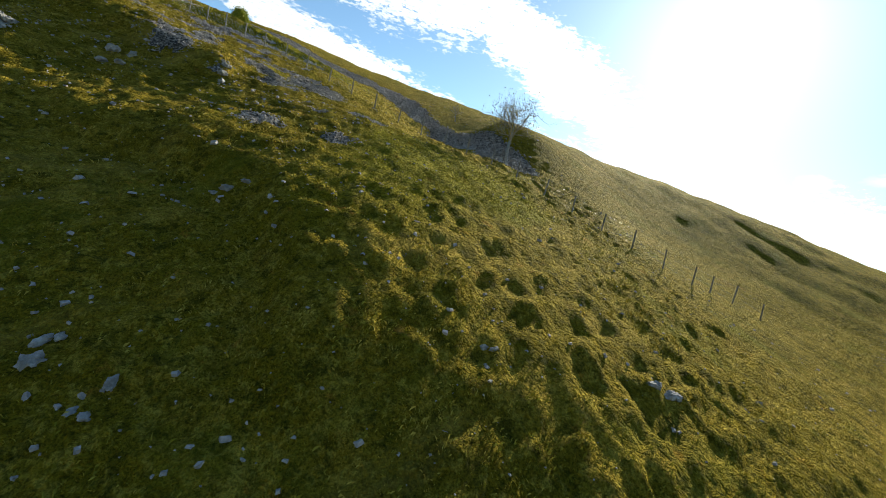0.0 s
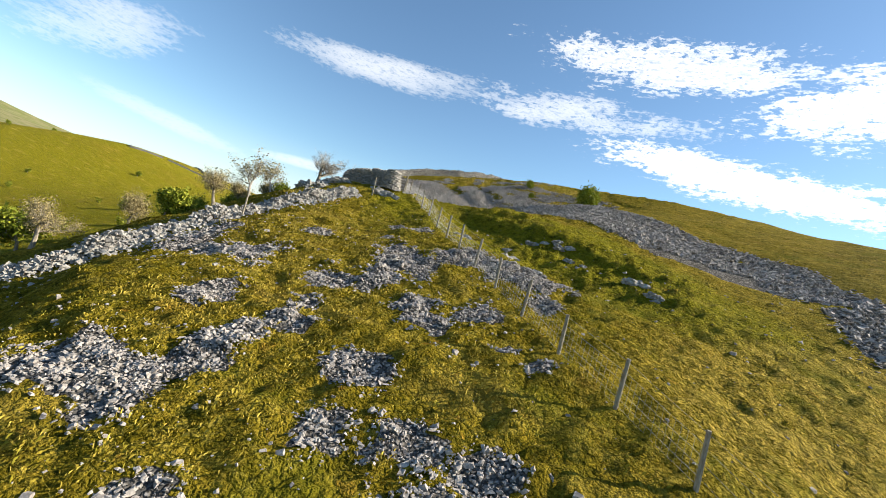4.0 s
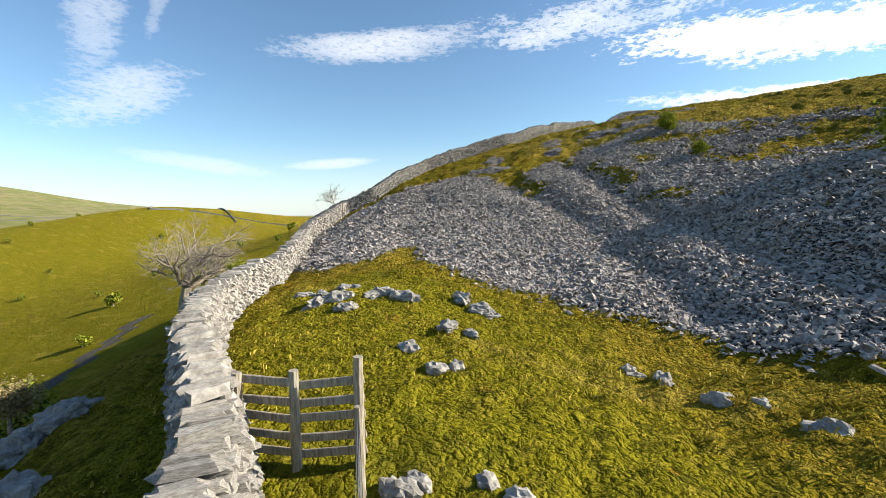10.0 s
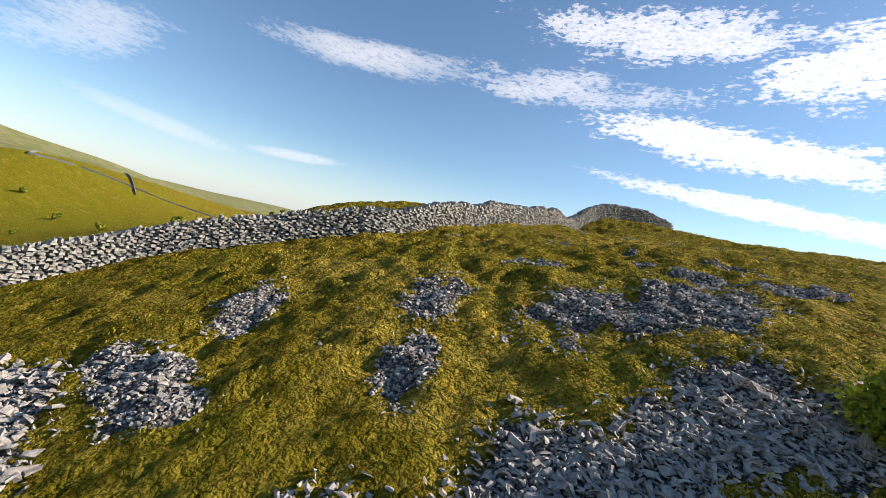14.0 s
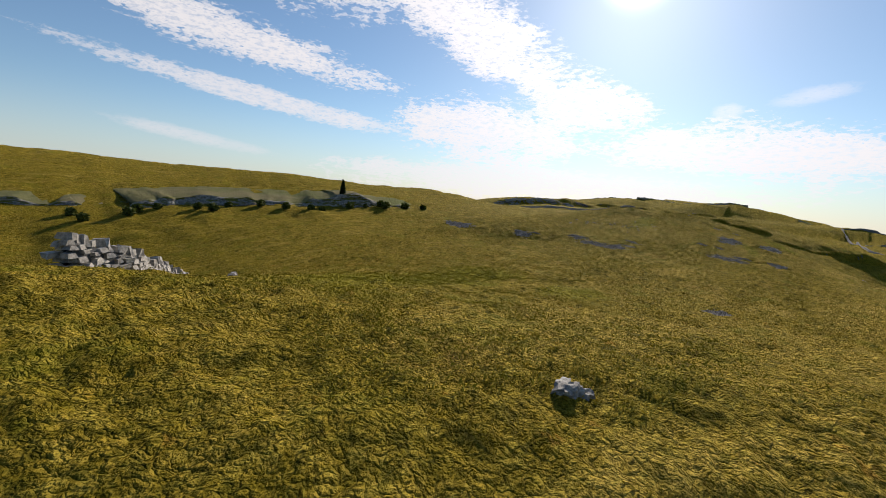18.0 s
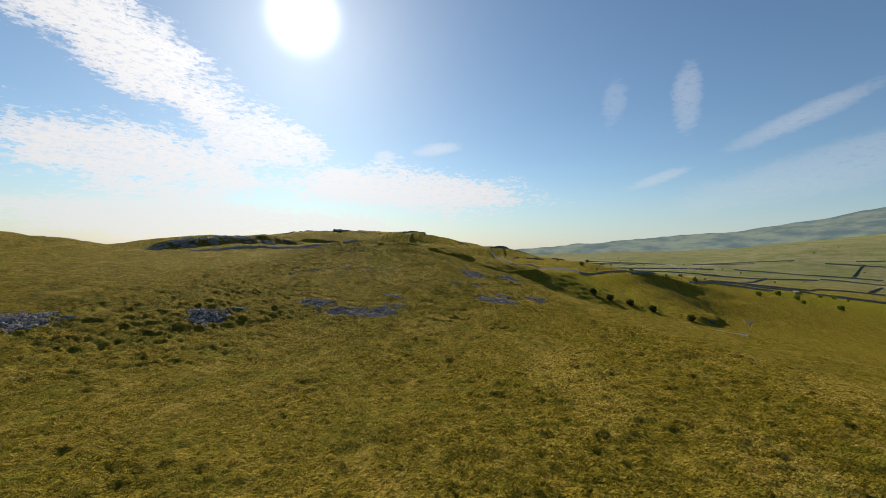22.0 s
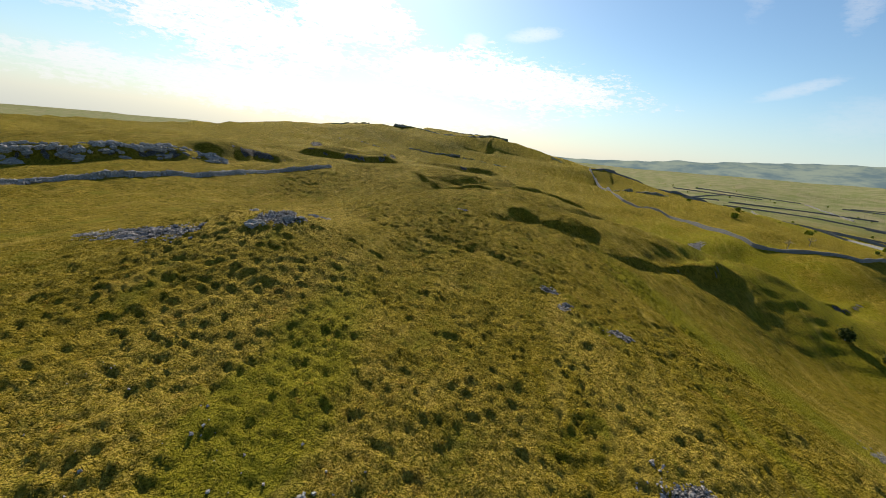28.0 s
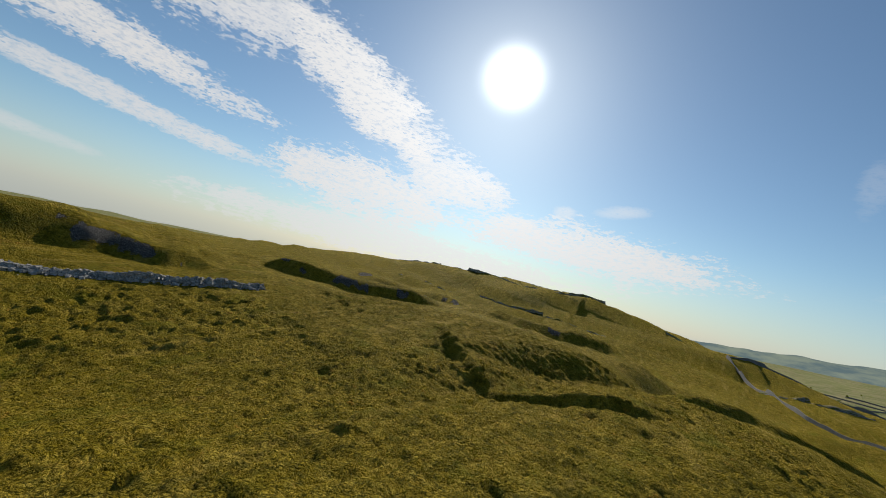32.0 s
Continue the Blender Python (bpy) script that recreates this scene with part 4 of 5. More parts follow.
def shards(places, sizes, turns, rng):
    """Corner places and faces of many small four-sided splinters of stone."""
    count = len(places)
    shape = np.array([(-0.6, -0.5, -0.4), (0.6, -0.4, -0.3), (0.1, 0.6, -0.3), (-0.1, 0.0, 0.6)])[None] + rng.uniform(-0.3, 0.3, (count, 4, 3))
    verts = np.einsum("nij,nkj->nki", turns, shape * sizes[:, None]) + places[:, None]
    faces = np.array([(0, 1, 3), (1, 2, 3), (2, 0, 3), (0, 2, 1)])[None] + 4 * np.arange(count)[:, None, None]
    return verts.reshape(-1, 3), faces.reshape(-1, 3)


def rubble(name, label, places, sizes, turns, rng, mat, category, group=""):
    """Blocks and splinters of stone, in one object each."""
    big = sizes[:, 0] > np.median(sizes[:, 0])
    thing = tagged(new(name, mesh_from(name, *blocks(places[big], sizes[big], turns[big], rng, 0.45), mat)), label, category, group, "stuff")
    bits = part("splinters", mesh_from("splinters", *shards(places[~big], sizes[~big] * 1.2, turns[~big], rng), mat), mat, thing)
    bits["kind"] = "stuff"
    return thing


def part(name, data, mat, parent, label=""):
    """Links a bmesh or a mesh as one object under a thing."""
    if isinstance(data, bmesh.types.BMesh):
        me = bpy.data.meshes.new(name)
        data.to_mesh(me)
        data.free()
        me.materials.append(mat)
        data = me
    ob = new(name, data)
    ob.parent = parent
    return tagged(ob, label)


rng = np.random.default_rng(7)
SAMPLES = []
for k in range(12):
    v, f = blocks(np.zeros((1, 3)), np.ones((1, 3)), np.eye(3)[None], rng, 0.35)
    SAMPLES.append((mesh_from("stone", v, f, SCREE), mesh_from("stone", v, f, WALLSTONE), mesh_from("stone", v, f, OUTCROP)))


def loose_stones(name, parent, places, sizes, turns, kind):
    """Stones as objects of their own that share a dozen meshes."""
    for k in range(len(places)):
        ob = new(name, SAMPLES[k % 12][kind])
        ob.parent = parent
        ob.matrix_basis = Matrix.Translation(places[k]) @ Matrix(turns[k].tolist()).to_4x4() @ Matrix.Diagonal((*sizes[k], 1))


# ---- scree ----
def scatter(x0, x1, y0, y1, each, rng):
    count = int((x1 - x0) * (y1 - y0) * each)
    return rng.uniform(x0, x1, count), rng.uniform(y0, y1, count)


x, y = scatter(-31, 24, 10, 42, 430, rng)
x_, y_ = scatter(15.5, 24, -21, 10, 330, rng)
x, y = np.r_[x, x_], np.r_[y, y_]
keep = (scree_cover(x + rng.normal(0, 0.28, len(x)), y + rng.normal(0, 0.28, len(x))) > 0) | ((rng.random(len(x)) < 0.06) & within(x, y, SCREE_EDGE))
x, y = x[keep], y[keep]
off = near_line(x, y, CORRIDOR)
keep = rng.random(len(x)) < np.interp(off, [4, 8, 13, 19], [1.0, 0.45, 0.3, 0.2])
x, y, off = x[keep], y[keep], off[keep]
size = rng.gamma(3.0, 0.0195, len(x)).clip(0.03, 0.15) * np.interp(off, [4, 10, 18], [1.0, 1.2, 1.4])
sizes = np.stack([size * rng.uniform(1.0, 2.1, len(x)), size * rng.uniform(0.6, 1.1, len(x)), size * rng.uniform(0.2, 0.5, len(x))], -1)
places = np.stack([x, y, ground(x, y) + size * 0.12 + np.where(rng.random(len(x)) < 0.3, 0.05, 0.0)], -1)
turns = turned(len(x), rng, 1.1)
order = np.argsort(np.abs(x + 7) + np.abs(y - 29))
near, rest = order[:300], order[300:]
scree = rubble("scree_slope", "grey limestone scree of angular broken stones on the hillside", places[rest], sizes[rest], turns[rest], rng, SCREE, "scree")
loose_stones("stone", scree, places[near], sizes[near], turns[near], 0)

# ---- patches of stones in the turf ----
for spot in PATCHES:
    reach = max(spot[2], spot[3]) * 1.3
    thick = 330 if spot[1] < 46 else (120 if spot[0] < 40 else (110 if spot[1] > 40 else 25))
    x, y = scatter(spot[0] - reach, spot[0] + reach, spot[1] - reach, spot[1] + reach, thick, rng)
    keep = oval(x, y, spot) + 1.1 * rough(x, y, 0.7, 11) + 0.5 * rough(x, y, 0.3, 12) + rng.normal(0, 0.45, len(x)) < 1.0
    x, y = x[keep], y[keep]
    if len(x) < 4:
        continue
    size = rng.gamma(3.0, 0.019, len(x)).clip(0.03, 0.15) * (0.82 if spot[0] < 40 else (1.35 if spot[1] > 40 else 2.2))
    sizes = np.stack([size * rng.uniform(0.9, 1.5, len(x)), size * rng.uniform(0.6, 1.0, len(x)), size * rng.uniform(0.3, 0.6, len(x))], -1)
    rubble("stone_patch", "patch of loose grey limestone rubble in the turf", np.stack([x, y, ground(x, y) + size * 0.04], -1), sizes, turned(len(x), rng, 0.9), rng, SCREE, "stone patch", "stone patches in the turf")


# single stones strewn over the nose and the shoulder
x, y = scatter(-14, 26, -42, 6, 1.1, rng)
x2, y2 = scatter(-12, 6, 40, 58, 0.8, rng)
x3, y3 = scatter(96.6, 117.9, 93.7, 107.8, 0.8, rng)
x4, y4 = scatter(-12, 4, -38, -16, 3.0, rng)
x5, y5 = scatter(-11, 5, -22, 0, 7.0, rng)
thin = rough(x5, y5, 1.6, 71) + 0.5 * rough(x5, y5, 5, 72) > 0.15
x4, y4 = np.r_[x4, x5[thin]], np.r_[y4, y5[thin]]
x, y = np.r_[x, x2, x3, x4], np.r_[y, y2, y3, y4]
size = rng.gamma(2.2, 0.021, len(x)).clip(0.025, 0.19) * np.where(x > 40, 1.6, 1.0)
v, f = blocks(np.stack([x, y, ground(x, y) + size * 0.02], -1), np.stack([size * 1.2, size * 0.9, size * 0.6], -1), turned(len(x), rng, 0.7), rng, 0.4)
tagged(new("strewn_stones", mesh_from("strewn_stones", v, f, SCREE)), "single pale limestone pieces strewn in the grass", "stones", kind="stuff")


# ---- dry stone walls ----
def along(line, step):
    """Places and directions at even steps along a line of points."""
    line = np.array(line, float)
    gaps = np.hypot(*np.diff(line, axis=0).T)
    total = np.r_[0, np.cumsum(gaps)]
    s = np.arange(step / 2, total[-1], step)
    place = np.stack([np.interp(s, total, line[:, 0]), np.interp(s, total, line[:, 1])], -1)
    ahead = np.stack([np.interp(s + 0.3, total, line[:, 0]), np.interp(s + 0.3, total, line[:, 1])], -1) - np.stack([np.interp(s - 0.3, total, line[:, 0]), np.interp(s - 0.3, total, line[:, 1])], -1)
    return s, place, ahead / np.linalg.norm(ahead, axis=1)[:, None]


def dry_wall(name, label, line, height, width, piece, close=None, seed=0, stone=None):
    """A wall of rough courses on two faces, with coping stones on edge and a rubble core."""
    rng = np.random.default_rng(seed)
    course = piece * 0.5
    levels = int(height / course)
    places, sizes, yaws = [], [], []
    for level in range(levels + 1):
        s, p, d = along(line, piece * (0.75 if level == levels else 1.0))
        side = np.stack([d[:, 1], -d[:, 0]], -1)
        up = (level + 0.5) / levels
        half = width * 0.5 * (1 - 0.35 * up)
        for face in ((-1, 1) if level < levels else (0,)):
            jig = rng.normal(0, 0.03, len(s))
            q = p + side * (face * half * 0.72 + jig)[:, None] + d * (rng.uniform(-0.4, 0.4, len(s)) * piece + (level % 2) * piece / 2)[:, None]
            z = ground(p[:, 0], p[:, 1]) - 0.05 + course * (level + 0.5) + 0.10 * rough(s, s * 0, 2.5, 3) * up + rng.normal(0, 0.018, len(s))
            places.append(np.c_[q, z])
            long_ = piece * rng.uniform(0.6, 1.25, len(s))
            if face:
                sizes.append(np.stack([long_, half * rng.uniform(0.8, 1.35, len(s)), course * rng.uniform(0.6, 1.1, len(s))], -1))
            else:
                sizes.append(np.stack([piece * rng.uniform(0.4, 0.8, len(s)), width * rng.uniform(0.6, 0.85, len(s)), piece * rng.uniform(0.5, 1.0, len(s))], -1))
            yaws.append(np.arctan2(d[:, 1], d[:, 0]) + rng.normal(0, 0.12, len(s)))
    places, sizes, yaw = np.concatenate(places), np.concatenate(sizes), np.concatenate(yaws)
    tilt = turned(len(yaw), rng, 0.16)
    c, s_ = np.cos(yaw), np.sin(yaw)
    z, o = np.zeros(len(yaw)), np.ones(len(yaw))
    turns = np.stack([c, -s_, z, s_, c, z, z, z, o], -1).reshape(-1, 3, 3)
    small = turned(len(yaw), rng, 0.12)
    lean = rng.normal(0, 0.07, len(yaw))
    turns = turns @ np.stack([np.cos(lean), z, np.sin(lean), z, o, z, -np.sin(lean), z, np.cos(lean)], -1).reshape(-1, 3, 3)
    order = np.arange(len(places))
    near = order[:0]
    if close:
        order = np.argsort(np.hypot(places[:, 0] - close[0], places[:, 1] - close[1]))
        near, order = order[:300], order[300:]
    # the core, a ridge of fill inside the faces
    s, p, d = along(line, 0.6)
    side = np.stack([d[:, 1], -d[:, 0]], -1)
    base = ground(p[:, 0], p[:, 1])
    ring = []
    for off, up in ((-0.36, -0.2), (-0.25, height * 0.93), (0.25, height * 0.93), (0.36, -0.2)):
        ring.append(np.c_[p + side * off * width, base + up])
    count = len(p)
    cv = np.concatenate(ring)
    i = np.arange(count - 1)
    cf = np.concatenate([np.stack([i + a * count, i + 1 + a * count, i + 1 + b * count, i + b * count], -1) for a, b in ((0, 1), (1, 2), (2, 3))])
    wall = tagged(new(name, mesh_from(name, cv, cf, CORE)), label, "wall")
    v, f = blocks(places[order], sizes[order], turns[order], rng, 0.3)
    courses = part("stonework", mesh_from("stonework", v, f, stone or WALLSTONE), WALLSTONE, wall)
    courses["kind"] = "stuff"
    loose_stones("stone", wall, places[near], sizes[near], turns[near], 1)
    return wall


HILL_WALL = [
    (-26.1, 36.8), (-24.2, 38), (-23.1, 40.5), (-21.6, 43.5), (-18.6, 46.6), (-15.3, 49.2), (-14.2, 50.8), (-13.3, 52.5), (-12.4, 54.5), (-11.3, 57), (-9.8, 59.8),
    (-8.6, 62.4), (-7.6, 65.2), (-6.5, 67.6), (-5.2, 69.6), (-3.2, 71.2), (-1, 72.2), (1.5, 73.6),
]
SHOULDER_WALL = [
    (-8.2, 9.6), (-9, 10.6), (-10.2, 11.5), (-12.8, 13.2), (-15.4, 15.6), (-17.2, 18), (-18.6, 20.6), (-19.7, 22.3), (-21.8, 25.5), (-23.4, 28.1), (-25, 30.8),
    (-25.6, 33.5), (-26.1, 36.8),
]
dry_wall("dry_stone_wall", "long grey dry stone wall climbing over the hilltop", HILL_WALL, 1.12, 0.72, 0.17, (-13, 53), 11)
dry_wall("dry_stone_wall", "pale dry stone wall curving along the brow from its squared end", SHOULDER_WALL, 1.28, 0.75, 0.18, (-8.6, 10.2), 12)
TOP_WALL = [
    (3.4, 75.2), (5.2, 76.6), (7.5, 81), (11, 89), (16.7, 100.8),
]
dry_wall("dry_stone_wall", "low broken dry stone wall over the hilltop pasture", TOP_WALL, 0.9, 0.7, 0.34, None, 13)

# the squared end of the wall: flat stones laid crosswise
rng = np.random.default_rng(21)
places, sizes, turns = [], [], []
for level in range(15):
    reach = 0.62 - 0.017 * level
    for k in range(9):
        a = 2 * np.pi * (k + 0.5 * (level % 2)) / 9
        px, py = -8.15 + reach * math.cos(a), 9.45 + reach * math.sin(a)
        places.append((px, py, z_at(-8.15, 9.45) + 0.03 + 0.094 * level + rng.normal(0, 0.012)))
        sizes.append((0.46 * rng.uniform(0.8, 1.25), 0.34, 0.085 * rng.uniform(0.8, 1.25)))
        turns.append(np.array(Matrix.Rotation(a + math.pi / 2 + rng.normal(0, 0.15), 3, "Z")))
places, sizes, turns = np.array(places), np.array(sizes), np.array(turns)
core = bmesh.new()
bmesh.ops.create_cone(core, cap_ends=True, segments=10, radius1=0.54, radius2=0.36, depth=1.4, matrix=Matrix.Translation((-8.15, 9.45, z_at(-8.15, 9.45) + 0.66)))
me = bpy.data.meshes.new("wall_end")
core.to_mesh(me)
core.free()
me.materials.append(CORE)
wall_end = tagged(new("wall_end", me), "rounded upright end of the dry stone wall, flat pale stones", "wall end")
loose_stones("stone", wall_end, places, sizes, turns, 1)


# ---- the tumbled wall: a long heap of pale stones ----
RUIN = [
    (-13.2, -13), (-12.4, -9.9), (-11.4, -8), (-11, -5), (-11, -3.2), (-10.8, -1.6), (-10.6, 0.6), (-10.2, 2.7), (-9.5, 4.5), (-8.9, 6),
]
rng = np.random.default_rng(31)
s, p, d = along(RUIN, 0.0019)
side = np.stack([d[:, 1], -d[:, 0]], -1)
across = rng.normal(0, 0.5, len(s)) * (1 + 0.25 * np.sin(s * 0.9))
q = p + side * across[:, None]
pile = np.exp(-(across / 0.5) ** 2) * (0.42 + 0.18 * np.sin(s * 1.3) + 0.12 * np.sin(s * 3.1))
size = rng.gamma(3.0, 0.027, len(s)).clip(0.04, 0.25)
places = np.c_[q, ground(q[:, 0], q[:, 1]) + pile * rng.uniform(0.25, 1.0, len(s))]
sizes = np.stack([size * 1.3, size * 0.9, size * 0.55], -1)
turns = turned(len(s), rng, 1.0)
order = np.argsort(np.hypot(q[:, 0] + 9.5, q[:, 1] - 4))
v, f = blocks(places[order[300:]], sizes[order[300:]], turns[order[300:]], rng, 0.35)
ruin = tagged(new("tumbled_wall", mesh_from("tumbled_wall", v, f, WALLSTONE)), "collapsed dry stone wall, a long heap of pale stones", "wall ruin")
loose_stones("stone", ruin, places[order[:300]], sizes[order[:300]], turns[order[:300]], 1)


# ---- limestone outcrops ----
def outcrop(px, py, long_, wide, high, turn, seed, label="weathered grey limestone outcrop breaking through the turf"):
    """A cluster of fluted rounded blocks, sunk into the ground, with clints beside them."""
    rng = np.random.default_rng(seed)
    rock = tagged(new("rock_outcrop"), label, "rock", "limestone outcrops")
    rock.location = (px, py, z_at(px, py))
    count = max(3, int(long_ * 2.2)) if high < 0.6 else 6
    c, s = math.cos(radians(turn)), math.sin(radians(turn))
    for k in range(count):
        bm = bmesh.new()
        u, w = rng.uniform(-long_, long_) * 0.5, rng.normal(0, wide * 0.3)
        x, y = px + u * c - w * s, py + u * s + w * c
        r = rng.uniform(0.6, 1.15) * high
        m = Matrix.Translation((x, y, z_at(x, y) - r * 0.1)) @ Matrix.Rotation(radians(turn) + rng.normal(0, 0.4), 4, "Z") @ Matrix.Rotation(rng.normal(0, 0.25), 4, "X") @ Matrix.Diagonal((r * rng.uniform(0.9, 1.7), r * rng.uniform(0.55, 1.0), r * rng.uniform(0.55, 0.95), 1))
        got = bmesh.ops.create_icosphere(bm, subdivisions=4 if high > 0.38 and px < 30 else 3, radius=1.0, matrix=m)
        mid, scale = m.translation, max(r, 0.2)
        for vert in got["verts"]:
            way = vert.co - mid
            k1 = noise.noise(vert.co * 1.7 / scale) * 0.42 + noise.noise(vert.co * 4.5 / scale) * 0.22 - abs(noise.noise(vert.co * 2.6 / scale + Vector((7, 1, 3)))) * 0.4
            at = mid + way * (1 + k1) + way.normalized() * scale * 0.06 * noise.noise(vert.co * 9 / scale)
            bed = 0.3 * scale
            step = math.floor(at.z / bed + 0.5) * bed
            at.z += (step - at.z) * 0.4
            vert.co = at - rock.location
        part("boulder", bm, OUTCROP, rock)
    return rock


ROCKS = [
    (-8.1, 7.3, 2, 0.7, 0.5, 20), (-7.3, 9.9, 0.6, 0.3, 0.2, 0), (-8.9, 15, 1.6, 0.5, 0.26, -20), (-8.6, 16.7, 1.2, 0.4, 0.24, -10), (-8.6, 18.4, 1, 0.4, 0.24, 0),
    (-5.6, 11.6, 1.9, 0.6, 0.28, -20), (-6.4, 12.2, 1.2, 0.4, 0.22, -20), (-4.5, 16.9, 1.4, 0.5, 0.24, -15), (-3.4, 16, 1.2, 0.4, 0.22, -20),
    (-2.4, 15.1, 1.3, 0.4, 0.22, -20), (-0.9, 11.5, 0.6, 0.3, 0.18, 0), (0.1, 11, 0.8, 0.3, 0.22, 0), (-7.2, 11.7, 0.9, 0.4, 0.2, 0), (-8.8, 8.4, 0.7, 0.3, 0.2, 0),
    (-12.1, 8.1, 2.2, 0.6, 0.5, 60), (-12.4, 6.8, 1.8, 0.5, 0.42, 55), (-13.8, 9.4, 2.6, 0.6, 0.6, 50), (-15.6, 11.4, 2.4, 0.6, 0.55, 50), (-14.7, 18.4, 1.4, 0.5, 0.26, 20), (-14.1, 18.8, 1.2, 0.5, 0.24, 0),
    (-13.6, 19.2, 1, 0.4, 0.22, 10), (-13.1, 17.8, 1.4, 0.6, 0.32, 40), (-12.5, 17.6, 1.5, 0.6, 0.34, -40), (-12, 18.1, 1.2, 0.5, 0.32, 60),
    (-11.4, 18.3, 1.4, 0.6, 0.34, 20), (-9.1, 19.2, 1.4, 0.6, 0.34, -10), (2.5, 2, 0.7, 0.4, 0.28, 60), (3.7, 4.7, 1.4, 0.5, 0.26, -30), (4.5, 4.7, 1.4, 0.5, 0.28, -20),
    (5.5, 3.4, 1.4, 0.3, 0.2, -30), (2.1, 3.3, 0.8, 0.3, 0.22, 0), (3.9, 0.1, 0.8, 0.4, 0.22, 0), (8.3, 2.1, 0.6, 0.4, 0.28, 0), (8.9, 1, 0.6, 0.4, 0.26, 0),
    (-0.5, 3.4, 0.6, 0.3, 0.24, 0), (-5.2, -32.3, 1.2, 0.7, 0.17, 40), (-4.3, -33.2, 0.9, 0.5, 0.14, 40), (7.3, -37.1, 0.8, 0.5, 0.17, 0), (-1.7, -28, 1.6, 0.7, 0.15, -20),
    (2.2, -35.1, 0.8, 0.5, 0.14, 0), (-5.4, -15.9, 2.2, 0.8, 0.36, 60), (-9.4, -15.1, 2, 1, 0.4, 60), (-1.2, -16.8, 1.4, 0.6, 0.26, 50), (9.4, 62, 0.9, 0.4, 0.25, 0),
    (101, 105, 1, 0.4, 0.25, 0), (100, 109, 0.8, 0.4, 0.3, 0), (93.6, 107.2, 0.9, 0.4, 0.25, 20), (106.8, 102.2, 0.7, 0.4, 0.2, 0), (107.6, 99.6, 0.6, 0.3, 0.2, 0),
    (110.4, 98, 0.7, 0.4, 0.22, 0), (132.6, 110.8, 0.9, 0.6, 0.5, 0), (134.8, 111.4, 1.2, 0.5, 0.35, 20), (134.6, 109.1, 1.8, 0.6, 0.35, -30),
    (141, 118, 1, 0.5, 0.35, 60),
    (98.6, 105.7, 0.7, 0.4, 0.18, 0), (99.7, 105.8, 0.83, 0.4, 0.21, 37), (100.8, 104.9, 0.96, 0.4, 0.24, 74), (102.2, 103.4, 1.09, 0.4, 0.18, 21), (104.7, 102.2, 0.7, 0.4, 0.21, 58), (105.7, 99.6, 0.83, 0.4, 0.24, 5), (105, 97.9, 0.96, 0.4, 0.18, 42), (108.5, 98.3, 1.09, 0.4, 0.21, 79), (115.9, 95.9, 0.7, 0.4, 0.24, 26), (105, 95.7, 0.83, 0.4, 0.18, 63),
]
for k, (px, py, a, b, h, turn) in enumerate(ROCKS):
    outcrop(px, py, a, b, h, turn, 100 + k)
# the broken scar beyond the pasture wall
SCAR_FOOT = [
    (139, 168), (145, 161.8), (151, 157.8), (159, 155.2), (166, 152.6), (171, 148.8),
]
rng = np.random.default_rng(301)
s_, q_, d_ = along(SCAR_FOOT, 1.3)
for k in range(len(s_)):
    px, py = q_[k] + rng.normal(0, 1.0, 2)
    outcrop(px, py, 3.2, 1.2, rng.uniform(0.35, 0.8), math.degrees(math.atan2(d_[k][1], d_[k][0])) + rng.normal(0, 15), 300 + k, "broken grey limestone scar above the pasture wall")


def scar(line, tall, label, reach=1.0):
    """A low cliff: a cleft rock face towards the west, with a turf bank falling away behind its lip."""
    s, q, d = along(line, max(0.5, tall * 0.22))
    side = np.stack([-d[:, 1], d[:, 0]], -1)
    cliff = tagged(new("limestone_scar"), label, "cliff", "limestone scars on the fell")
    base = Vector((*line[0], float(lie(*line[0]))))
    cliff.location = base
    low = lie(q[:, 0], q[:, 1])
    ends = smooth(s, 0, s[-1] * 0.18) * smooth(s[-1] - s, 0, s[-1] * 0.18)
    high = tall * ends * (0.62 + 0.45 * rough(s, s * 0, tall * 2.2, 81) + 0.2 * rough(s, s * 0, tall * 0.6, 82))
    rings = []
    for k, (out, up) in enumerate(((-0.25, -0.4), (-0.1, 0.15), (0.0, 0.4), (0.12, 0.62), (0.2, 0.86), (0.35, 1.0))):
        jag = tall * 0.12 * (rough(s, s * 0 + k * 3.1, tall * 0.5, 83) + 0.5 * rough(s, s * 0 + k * 7.7, tall * 0.22, 84))
        rings.append(np.c_[q + side * (tall * out + jag)[:, None], low + high * up - (0.5 if k == 0 else 0.0)])
    brow = [rings[-1] - np.array([0, 0, 0.02])]
    for out, up in ((1.6, 0.85), (4.5, 0.4), (9.0, -0.5)):
        w = q + side * (tall * out * reach)
        brow.append(np.c_[w, lie(w[:, 0], w[:, 1]) + high * up - (0.5 if up < 0 else 0.0)])
    for name, stack, mat in (("rock_face", rings, SCARROCK), ("turf_bank", brow, TURF)):
        count, i = len(q), np.arange(len(q) - 1)
        f = np.concatenate([np.stack([i + a * count, i + 1 + a * count, i + 1 + (a + 1) * count, i + (a + 1) * count], -1) for a in range(len(stack) - 1)])
        part(name, mesh_from(name, np.concatenate(stack) - np.array(base), f, mat, sharp=name == "rock_face"), mat, cliff)


